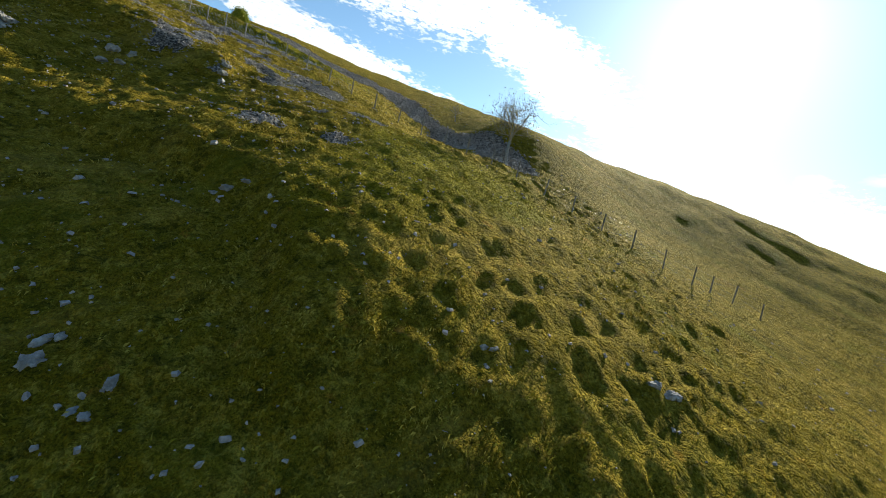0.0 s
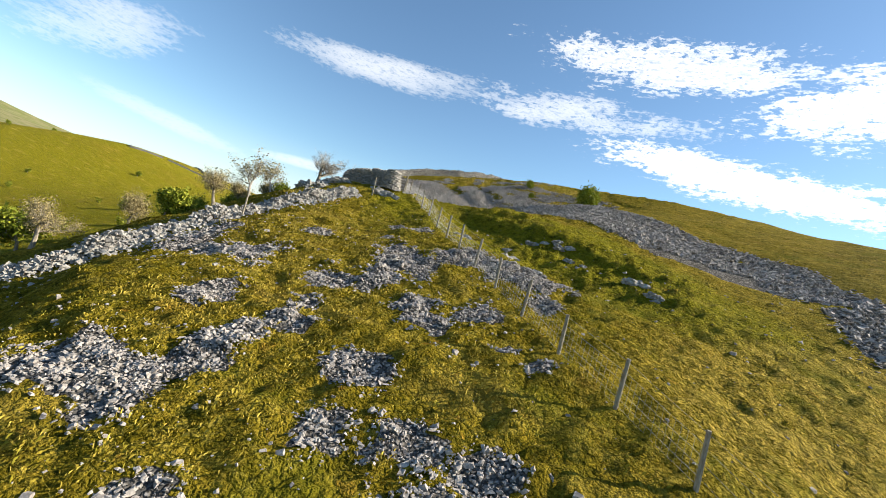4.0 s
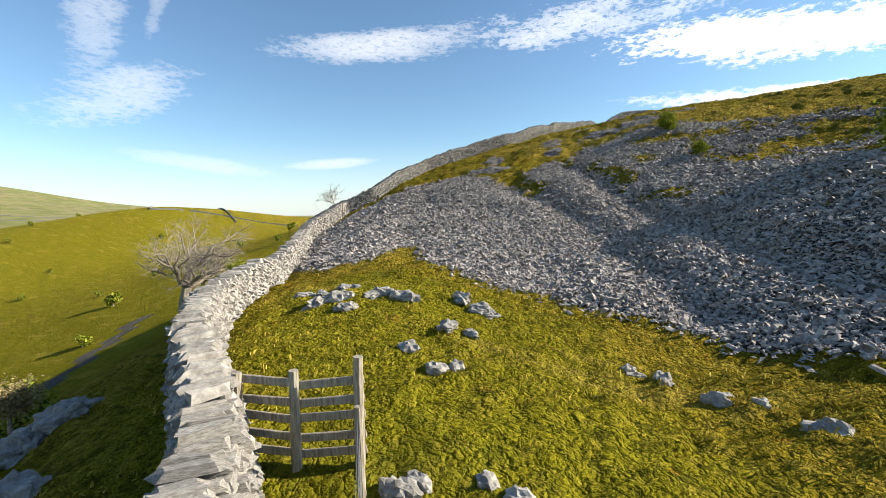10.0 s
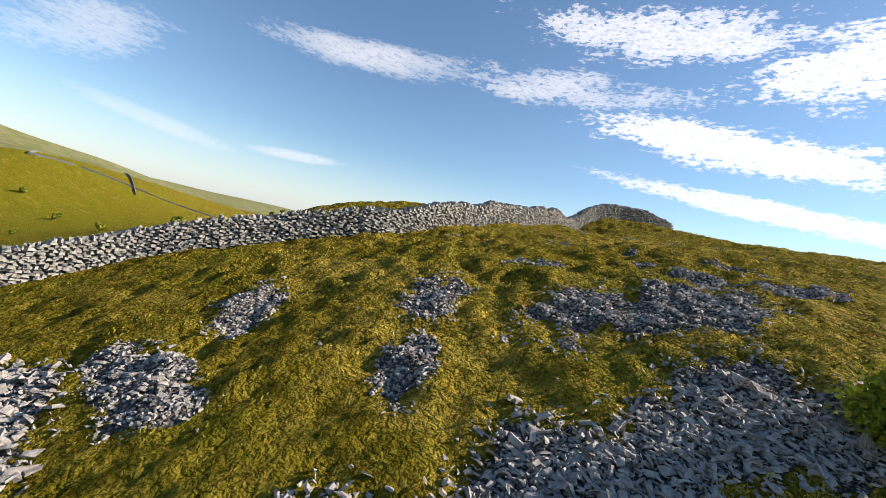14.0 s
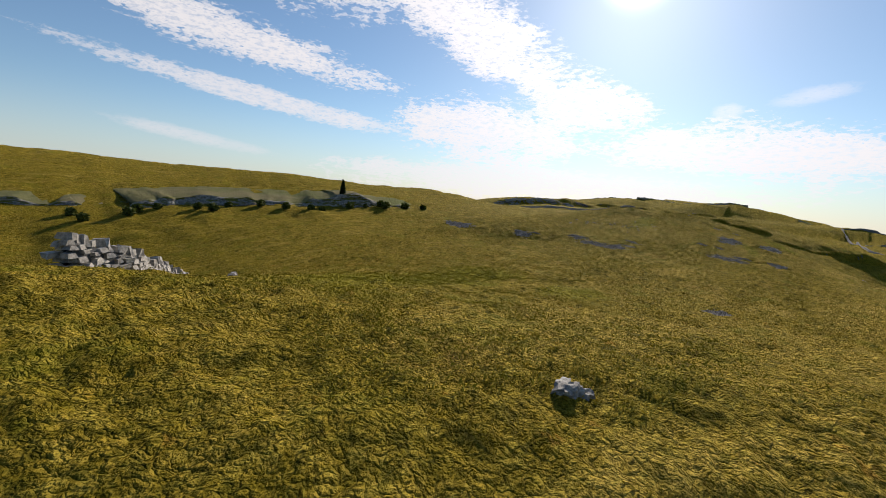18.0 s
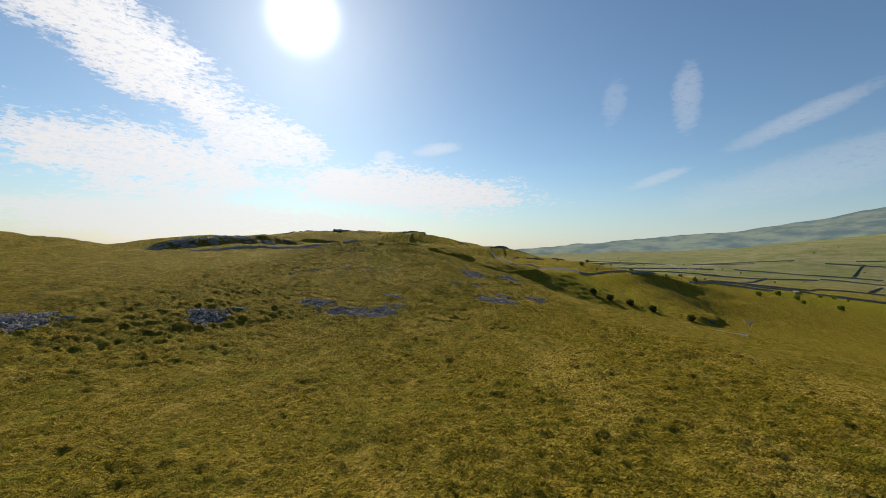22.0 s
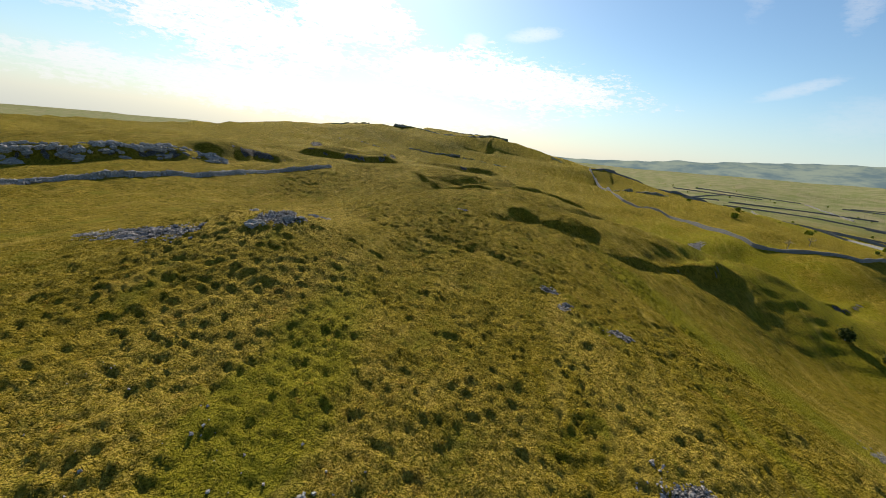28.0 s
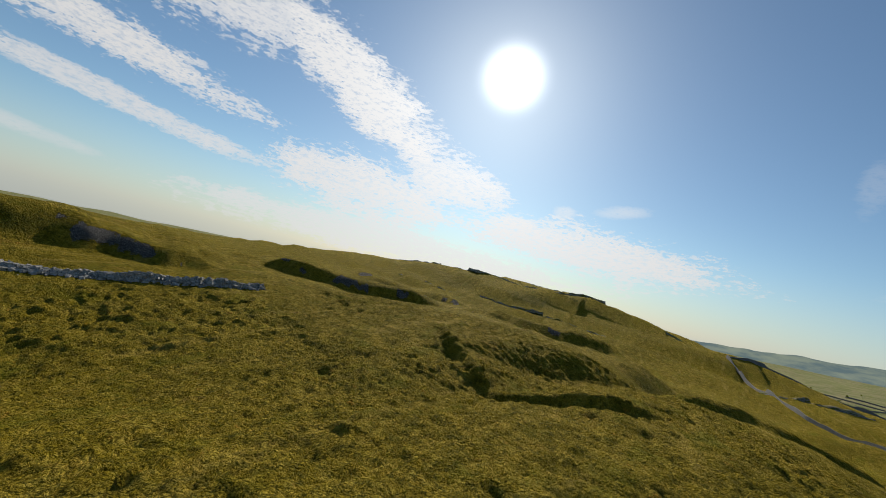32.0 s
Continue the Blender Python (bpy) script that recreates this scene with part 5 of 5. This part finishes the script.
SCARS = [
    ([(388, 262), (402, 226), (410, 190), (412, 150), (414, 112), (410, 76)], 1.3), ([(344, 240), (356, 206), (362, 170), (366, 136), (366, 104)], 1.1), ([(480, 196), (492, 171), (505, 132), (490, 90)], 1.6),
    ([(350, 60), (366, 40), (372, 14)], 1.2), ([(432, 226), (440, 190), (443, 150), (441, 108)], 1.1),
    ([(8, 141), (14, 139), (22, 140), (33, 137), (46, 132), (55, 130), (64, 127)], 2.6), ([(-20, 150), (-8, 146), (6, 143), (14, 141)], 1.3),
]
for line, tall in SCARS:
    scar(line, tall, "dark limestone scar with a turf brow across the fell", 0.35 if line[0][0] > 100 else 1.0)


# ---- grass: tussocks of bent blades ----
def tussocks(name, label, x, y, mat, rng, blades, tall, wide):
    count = len(x)
    cx, cy = np.repeat(x, blades), np.repeat(y, blades)
    a = rng.uniform(0, 2 * np.pi, count * blades)
    r = rng.uniform(0, 1, count * blades) ** 0.6 * np.repeat(wide * rng.uniform(0.6, 1.3, count), blades)
    bx, by = cx + np.cos(a) * r, cy + np.sin(a) * r
    bz = ground(bx, by) - 0.03
    high = np.repeat(tall * rng.uniform(0.55, 1.25, count), blades) * rng.uniform(0.5, 1.1, count * blades)
    half = high * rng.uniform(0.06, 0.13, len(a))
    lean = rng.uniform(0.25, 1.0, len(a)) * high
    tx, ty = bx + np.cos(a) * lean, by + np.sin(a) * lean
    mx, my = bx + np.cos(a) * lean * 0.35, by + np.sin(a) * lean * 0.35
    sx, sy = -np.sin(a) * half, np.cos(a) * half
    v = np.stack([np.stack([bx - sx, by - sy, bz], -1), np.stack([bx + sx, by + sy, bz], -1), np.stack([mx + sx * 0.8, my + sy * 0.8, bz + high * 0.7], -1), np.stack([tx, ty, bz + high * 0.85], -1)], 1)
    f = np.arange(4 * len(a)).reshape(-1, 4)
    return tagged(new(name, mesh_from(name, v.reshape(-1, 3), f, mat)), label, "grass", kind="stuff")


def open_turf(x, y, share, rng):
    keep = (scree_cover(x, y) < 0.5) & (patch_cover(x, y) < 0.5) & (rng.random(len(x)) < share)
    return x[keep], y[keep]


rng = np.random.default_rng(41)
_, spine, _ = along(CORRIDOR, 0.012)
pick = np.r_[rng.integers(0, len(spine), 46000), rng.integers(0, int(len(spine) * 0.5), 44000)]
x, y = spine[pick, 0] + rng.normal(0, 6.0, len(pick)), spine[pick, 1] + rng.normal(0, 6.0, len(pick))
clumped = rough(x, y, 2.2, 51) + 0.7 * rough(x, y, 7.0, 52)
x, y, clumped = x[clumped > -0.25], y[clumped > -0.25], clumped[clumped > -0.25]
kind = rough(x, y, 3.3, 53) + 0.6 * rough(x, y, 11, 54) + rng.normal(0, 0.35, len(x))
for spot in STRAWED:
    kind = kind + 0.5 * (oval(x, y, spot) < 1.2)
green, dry = kind < 0.42, kind >= 0.42
a, b = open_turf(x[green], y[green], 1.0, rng)
tussocks("grass_tussocks", "rough green hill grass in low tussocks", a, b, BLADES, rng, 6, 0.1, 0.22)
a, b = open_turf(x[dry], y[dry], 1.0, rng)
tussocks("dry_tussocks", "straw-coloured tufts of last year's grass", a, b, STRAW, rng, 7, 0.115, 0.2)


# ---- trees ----
def tube(bm, a, b, ra, rb, sides):
    axis = (b - a).normalized()
    side = axis.orthogonal().normalized()
    other = axis.cross(side)
    rings = []
    for centre, radius in ((a, ra), (b, rb)):
        rings.append([bm.verts.new(centre + (side * math.cos(2 * math.pi * k / sides) + other * math.sin(2 * math.pi * k / sides)) * radius) for k in range(sides)])
    for k in range(sides):
        bm.faces.new((rings[0][k], rings[0][(k + 1) % sides], rings[1][(k + 1) % sides], rings[1][k]))


def tree(name, label, px, py, tall, seed, bark, leaf=None, lean=(0, 0), stem=0.3, wide=1.0, leaves=0, leaf_size=0.06, depth=4, group="bare hawthorn trees", spread=0.75, girth=0.021):
    """A tapered, crooked trunk that forks into limbs, branches and twigs, with or without leaves."""
    rnd = random.Random(seed)
    thing = tagged(new(name), label, "tree", group)
    thing.location = (px, py, z_at(px, py) - 0.05)
    trunk, branches, tips = bmesh.new(), bmesh.new(), []

    def grow(at, way, long_, radius, level):
        steps = 4 if level < 2 else 3
        for k in range(steps):
            bend = Vector((rnd.gauss(0, 1), rnd.gauss(0, 1), rnd.gauss(0, 0.7))) * (0.22 if level else 0.16)
            way = (way + bend + Vector((0, 0, 0.07))).normalized()
            end = at + way * (long_ / steps)
            thin = radius * (1 - 0.45 / steps)
            tube(trunk if level < 2 else branches, at, end, radius, thin, (7, 6, 4, 3, 3, 3)[level])
            at, radius = end, thin
            if level >= depth - 1:
                tips.append(at)
            elif k >= (steps - 3 if level else steps - 2):
                for _ in range(rnd.choice((1, 2, 2)) if level else 3):
                    turn = Vector((rnd.gauss(0, 1), rnd.gauss(0, 1), rnd.gauss(0.1, 0.6))).normalized()
                    grow(at, (way * (1 - spread * 0.55) + turn * spread * wide).normalized(), long_ * rnd.uniform(0.5, 0.78), radius * rnd.uniform(0.45, 0.7), level + 1)

    grow(Vector((0, 0, 0)), Vector((lean[0], lean[1], 1)).normalized(), tall * stem, tall * girth, 0)
    part("trunk", trunk, bark, thing)
    part("branchwork", branches, bark, thing)
    if leaves and tips:
        count = leaves
        r = np.random.default_rng(seed)
        centre = np.array([tuple(tips[k]) for k in r.integers(0, len(tips), count)]) + r.normal(0, tall * 0.035, (count, 3))
        turns = turned(count, r, 2.0)
        flat = np.array([(-1, -0.6, 0), (1, -0.6, 0.1), (1, 0.6, 0), (-1, 0.6, -0.1)]) * leaf_size
        v = np.einsum("nij,kj->nki", turns, flat) * r.uniform(0.6, 1.4, (count, 1, 1)) + centre[:, None]
        part("crown", mesh_from("crown", v.reshape(-1, 3), np.arange(4 * count).reshape(-1, 4), leaf), leaf, thing)
    return thing


tree("bare_tree", "old bare hawthorn with a bent pale trunk beside the wall", -20.2, 18.2, 20.0, 3, PALEBARK, lean=(-0.6, 0.15), stem=0.11, depth=6, girth=0.012, spread=0.92, wide=1.25)
tree("bare_tree", "leafless wind-shaped tree on the scree edge", -28.6, 39.6, 4.4, 5, BARK, lean=(-0.2, 0), stem=0.34, depth=5, wide=1.2)
tree("bare_tree", "bare tree with yellowing leaves on the lower slope", 17.2, -18.9, 9.0, 8, BARK, BUD, lean=(0.1, 0), stem=0.3, leaves=1500, leaf_size=0.035, depth=5, spread=0.75, wide=1.15, girth=0.017)
tree("bare_tree", "slim bare tree low on the slope", 28.5, -41.2, 7.5, 9, BARK, BUD, stem=0.38, leaves=900, leaf_size=0.03, depth=5)
tree("bare_tree", "small bare tree on the hill shoulder", 23.8, -2.5, 3.2, 10, BARK)
tree("bare_tree", "dark bare tree rooted on the steep bank", -16.6, 5.6, 5.6, 12, BARK, BUD, lean=(-0.35, 0.2), leaves=500, leaf_size=0.05, depth=5)
tree("bare_tree", "spreading bare tree above the stony track", -19.2, 10.6, 5.4, 13, BARK, BUD, lean=(-0.4, 0.1), leaves=700, leaf_size=0.05, depth=5)
for k, (px, py, tall) in enumerate([(-15.6, 1.8, 5.2), (-18.2, -5, 5.4), (-19.1, -11.5, 5.5), (-20.9, 9.3, 4.4), (-18, -1, 4), (-23.7, 22, 3.4), (-26.5, 25.5, 3), (-22.5, 14, 4), (-21.4, -15.5, 6.5)]):
    tree("budding_tree", "pale hawthorn in first leaf on the bank", px, py, tall, 20 + k, PALEBARK, BUD, lean=(-0.2, 0), stem=0.22, leaves=3600, leaf_size=0.028, depth=5, group="budding trees on the bank")
for k, (px, py, tall) in enumerate([(-20.5, 3, 5.2), (-22.8, -3, 5), (-25.1, 9, 4.6), (-27.9, 16, 5), (-33.5, 30, 5), (-43.7, 40, 7)]):
    tree("leafy_tree", "green leafy thorn tree at the foot of the bank", px, py, tall, 40 + k, BARK, LEAF, stem=0.24, leaves=4200, leaf_size=0.07, depth=5, group="leafy trees on the bank")
lone_bush = tree("green_bush", "dense bright green bush standing alone in the scree", 5.7, 30.4, 11.0, 50, BARK, LEAF, stem=0.1, leaves=18000, leaf_size=0.085, depth=5, group="bushes on the scree", spread=0.34, girth=0.012)
lone_bush.location.z -= 0.95
lone_bush.scale = (0.8, 0.8, 1.0)
tree("green_bush", "small green thorn bush among the scree stones", -2.4, 39.8, 3.6, 51, BARK, LEAF, stem=0.15, leaves=4200, leaf_size=0.04, depth=4, group="bushes on the scree")
tree("green_bush", "low green shrub in a grassy strip of the scree", -1, 34.7, 2.4, 52, BARK, LEAF, stem=0.12, leaves=2200, leaf_size=0.04, depth=4, group="bushes on the scree")

# shrubs over the valley floor
shrub = tree("valley_shrub", "small dark green thorn shrub in the valley pasture", -130.9, 42.8, 3.2, 60, BARK, LEAF, stem=0.2, leaves=1100, leaf_size=0.14, depth=4, group="shrubs in the valley")
rnd = random.Random(61)
for k in range(46):
    if k < 30:
        px, py = rnd.uniform(-280, -70), rnd.uniform(-20, 150)
    else:
        px, py = rnd.uniform(-420, -260), rnd.uniform(0, 260)
    copy_thing(shrub, Matrix.Translation((px, py, z_at(px, py) - 0.05)) @ Matrix.Rotation(rnd.uniform(0, 6.3), 4, "Z") @ Matrix.Scale(rnd.uniform(0.9, 2.0), 4))

# trees round the old fold and along the eastern valley
for k, (px, py) in enumerate([(185, 37), (181, 32), (180, 26), (176, 20), (168, 12)]):
    tree("leafy_tree", "dark leafy tree in the sunken fold", px, py, 9.0, 70 + k, BARK, SCRUB, stem=0.08, leaves=2600, leaf_size=0.13, depth=4, group="trees round the fold")
for k, (px, py) in enumerate([(270, 1), (256, 14), (205, -30), (214, -34), (238, 60), (196, -24)]):
    tree("bare_tree", "bare tree beside the field wall", px, py, 6.0, 80 + k, BARK, None, depth=4, group="bare trees in the fields")
far_tree = tree("valley_tree", "rounded dark green tree on the valley floor", 420, -210, 9.0, 90, BARK, LEAF, stem=0.1, leaves=900, leaf_size=0.36, depth=3, group="trees in the east valley")
for k in range(190):
    az, d = radians(rnd.uniform(98, 140)), 260 + 1200 * rnd.random() ** 1.5
    if k % 3 == 0:
        az, d = radians(rnd.uniform(-95, -50)), rnd.uniform(420, 1500)
    px, py = 60 + d * math.sin(az), 60 + d * math.cos(az)
    copy_thing(far_tree, Matrix.Translation((px, py, z_at(px, py) - 0.1)) @ Matrix.Rotation(rnd.uniform(0, 6.3), 4, "Z") @ Matrix.Scale(rnd.uniform(0.5, 1.1), 4))


def conifer(px, py, tall, seed):
    """A narrow conifer with drooping whorls."""
    thing = tagged(new("conifer"), "single dark conifer standing above the scar", "tree")
    thing.location = (px, py, z_at(px, py) - 0.1)
    bm = bmesh.new()
    tube(bm, Vector((0, 0, 0)), Vector((0, 0, tall)), tall * 0.025, 0.01, 7)
    part("trunk", bm, BARK, thing)
    r = np.random.default_rng(seed)
    count = 2200
    up = r.uniform(0.1, 1.0, count)
    a, reach = r.uniform(0, 2 * np.pi, count), (1.02 - up) * tall * 0.24 * r.uniform(0.3, 1.0, count)
    centre = np.stack([np.cos(a) * reach, np.sin(a) * reach, up * tall - reach * 0.35], -1)
    flat = np.array([(-1, -0.35, 0), (1, -0.35, 0.1), (1, 0.35, 0), (-1, 0.35, -0.1)]) * 0.22
    v = np.einsum("nij,kj->nki", turned(count, r, 0.8), flat) + centre[:, None]
    part("crown", mesh_from("crown", v.reshape(-1, 3), np.arange(4 * count).reshape(-1, 4), CONIFER), CONIFER, thing)


conifer(48.0, 133.5, 5.0, 95)
for k in range(19):
    px = 6 + 3.1 * k + rnd.uniform(-2, 2)
    py = float(np.interp(px, [6, 30, 46, 60, 80], [138.5, 136, 130.5, 127, 124.5])) + rnd.uniform(-2.5, 1)
    tree("scrub_tree", "low dark scrub tree under the skyline scar", px, py, rnd.uniform(3.6, 7.0), 100 + k, BARK, SCRUB, stem=0.07, leaves=1300, leaf_size=0.13, depth=4, group="scrub under the scar")


# ---- the wire fence ----
FENCE = [
    (30, -34), (27, -31.4), (23.7, -30.7), (22, -29.3), (20.1, -26.5), (17.8, -23.5), (16.2, -21.2), (15.2, -19), (14.2, -17.2), (13.6, -15.3), (12.2, -13.3),
    (10.7, -11.6), (9.1, -10.2), (7.6, -8.5), (5.8, -6.7), (4.6, -5.3), (3.5, -3.9), (2.4, -2.5), (1.2, -1), (-0.2, 0.9), (-1.7, 3), (-3, 4.8), (-4.5, 6.9), (-5.5, 8.3),
    (-6.3, 9.3), (-7.2, 10.5), (-8.1, 11.9),
]
fence = tagged(new("wire_fence"), "stock fence of weathered posts and galvanised netting up the slope", "fence")
fence.location = (1.2, -1.0, z_at(1.2, -1.0))
base = fence.location.copy()
rnd = random.Random(71)
s, p, d = along(FENCE, 2.05)
feet, tops = [], []
for k in range(len(s)):
    foot = Vector((p[k][0], p[k][1], z_at(*p[k])))
    top = foot + Vector((rnd.gauss(0, 0.05), rnd.gauss(0, 0.05), rnd.uniform(1.08, 1.22)))
    bm = bmesh.new()
    tube(bm, foot - Vector((0, 0, 0.2)) - base, top - base, 0.05, 0.045, 8)
    crown = [v for v in bm.verts if v.co.z > (top - base).z - 0.05]
    bm.faces.new(sorted(crown, key=lambda v: math.atan2(v.co.y - (top - base).y, v.co.x - (top - base).x)))
    part("post", bm, TIMBER, fence)
    feet.append(foot), tops.append(top)


def strand(bm, a, b, radius, sag=0.0, pieces=3):
    for k in range(pieces):
        u, w = k / pieces, (k + 1) / pieces
        tube(bm, a.lerp(b, u) - Vector((0, 0, sag * 4 * u * (1 - u))), a.lerp(b, w) - Vector((0, 0, sag * 4 * w * (1 - w))), radius, radius, 3)


for k in range(len(feet) - 1):
    bm = bmesh.new()
    for up in (0.06, 0.2, 0.36, 0.54, 0.74, 0.95) if feet[k].y > -10 else (0.2, 0.45, 0.7, 0.95):
        strand(bm, feet[k].lerp(tops[k], up) - base, feet[k + 1].lerp(tops[k + 1], up) - base, 0.003 if feet[k].y > -10 else 0.002, 0.015)
    if feet[k].y > -10:
        for j in range(14):
            u = (j + 0.5) / 14
            lo, hi = feet[k].lerp(feet[k + 1], u), tops[k].lerp(tops[k + 1], u)
            tube(bm, lo.lerp(hi, 0.06) - base, lo.lerp(hi, 0.74) - base, 0.003, 0.003, 3)
    part("wire_netting", bm, WIRE, fence)

# the timber gate between the wall end and the fence
gate = tagged(new("field_gate"), "weathered timber rail gate between two posts", "gate")
posts = [Vector((px, py, z_at(px, py))) for px, py in ((-8.2, 12.0), (-9.0, 11.75), (-9.75, 11.55))]
ga = posts[0]
gate.location = ga
for foot, tall in zip(posts, (1.4, 1.3, 1.2)):
    bm = bmesh.new()
    tube(bm, foot - ga - Vector((0, 0, 0.2)), foot - ga + Vector((0.03, 0.02, tall)), 0.07, 0.06, 8)
    crown = [v for v in bm.verts if v.co.z > (foot - ga).z + tall - 0.05]
    mid = foot - ga
    bm.faces.new(sorted(crown, key=lambda v: math.atan2(v.co.y - mid.y, v.co.x - mid.x)))
    part("gate_post", bm, TIMBER, gate)
for a, b in zip(posts, posts[1:]):
    for up in (0.16, 0.4, 0.63, 0.86, 1.1):
        bm = bmesh.new()
        way = b - a
        m = Matrix.Translation((a + b) * 0.5 - ga + Vector((0.05, 0.07, up + rnd.gauss(0, 0.015)))) @ way.to_track_quat("X", "Z").to_matrix().to_4x4() @ Matrix.Rotation(rnd.gauss(0, 0.012), 4, "Y") @ Matrix.Diagonal((way.length * 1.04, 0.035, 0.11, 1))
        bmesh.ops.create_cube(bm, size=1.0, matrix=m)
        bmesh.ops.bevel(bm, geom=bm.edges[:], offset=0.008, segments=1, affect="EDGES")
        part("rail", bm, TIMBER, gate)

# stakes left standing by the tumbled wall
for px, py, lx, ly in ((-8.0, 6.7, -0.04, 0.02), (-10.0, -1.8, -0.25, 0.3), (-12.9, -9.6, 0.02, 0.05), (-25.4, 35.4, 0.05, 0.02)):
    bm = bmesh.new()
    tube(bm, Vector((0, 0, -0.2)), Vector((lx, ly, 1.25)), 0.045, 0.04, 8)
    bm.faces.new([v for v in bm.verts if v.co.z > 1][::1])
    me = bpy.data.meshes.new("stake")
    bm.to_mesh(me)
    bm.free()
    me.materials.append(TIMBER)
    stake = tagged(new("stake", me), "single leaning weathered fence stake by the stones", "stake", "lone stakes")
    stake.location = (px, py, z_at(px, py))


# ---- field walls in the distance ----
def field_wall(label, line, tall, piece):
    """A far wall: two rough faces and a ragged top, in one mesh."""
    s, p, d = along(line, piece)
    side = np.stack([d[:, 1], -d[:, 0]], -1)
    base = lie(p[:, 0], p[:, 1]) - 0.3
    top = base + 0.3 + tall * (1 + 0.18 * rough(s, s * 0, piece * 2, 7))
    ring = [np.c_[p - side * 0.45, base], np.c_[p - side * 0.16, top], np.c_[p + side * 0.16, top], np.c_[p + side * 0.45, base]]
    count, i = len(p), np.arange(len(p) - 1)
    f = np.concatenate([np.stack([i + a * count, i + 1 + a * count, i + 1 + (a + 1) * count, i + (a + 1) * count], -1) for a in range(3)])
    return tagged(new("field_wall", mesh_from("field_wall", np.concatenate(ring), f, FIELDSTONE)), label, "wall", "field walls in the distance")


PASTURE_WALL = [
    (130, 153.5), (134, 151.5), (141.2, 148.9), (147.4, 146.8), (154.5, 145), (161.8, 143.1), (170.6, 142), (180.5, 137.9), (188, 136),
]
rng = np.random.default_rng(17)
s, p, d = along(PASTURE_WALL, 0.007)
side = np.stack([d[:, 1], -d[:, 0]], -1)
across = rng.normal(0, 0.32, len(s))
q = p + side * (across + 0.5 * rough(s, s * 0, 6, 93))[:, None]
pile = np.exp(-(across / 0.42) ** 2) * (0.5 + 0.35 * rough(s, s * 0, 3.5, 94) + 0.2 * rough(s, s * 0, 1.1, 95)).clip(0.02, 1)
size = rng.gamma(4.0, 0.05, len(s)).clip(0.08, 0.5)
v, f = blocks(np.c_[q, ground(q[:, 0], q[:, 1]) + pile * rng.uniform(0.1, 1.0, len(s))], np.stack([size * 1.2, size * 0.9, size * 0.6], -1), turned(len(s), rng, 0.6), rng, 0.35)
tagged(new("pasture_wall", mesh_from("pasture_wall", v, f, OUTCROP)), "low grey tumbledown dry stone wall below the scar", "wall ruin")
field_wall("dark dry stone wall running down the fellside", [(391, 67), (330, 53), (299, 38), (254, 24), (247, 0), (311, -73), (329, -124)], 1.3, 1.4)
field_wall("dark dry stone wall running down the fellside", [(391, 67), (420, 30), (455, -10), (480, -80)], 1.5, 2.5)
field_wall("old wall over the far pasture", [(-251.7, 185.5), (-233, 196), (-212.4, 204.2), (-190, 214)], 0.8, 3)
field_wall("old wall over the far pasture", [(-320, 200), (-285, 186), (-265.6, 172), (-251.7, 185.5)], 0.8, 3)
for k in range(48):
    az = radians((101 + 1.35 * k + rnd.uniform(-2, 2)) if k < 36 else (-94 + 3.4 * (k - 36)))
    d = 390 + 75 * ((k * 5) % 9) if k < 36 else 400 + 70 * ((k * 5) % 9)
    cx, cy = 60 + d * math.sin(az), 60 + d * math.cos(az)
    turn = az + (math.pi / 2 + rnd.uniform(-0.35, 0.35) if k % 3 else rnd.uniform(-0.5, 0.5))
    reach = rnd.uniform(50, 100)
    bend = rnd.uniform(-20, 20)
    field_wall("thin grey field wall across the valley", [(cx - reach * math.sin(turn), cy - reach * math.cos(turn)), (cx + bend, cy - bend), (cx + reach * math.sin(turn), cy + reach * math.cos(turn))], 1.5 if k < 36 else 0.9, 6)
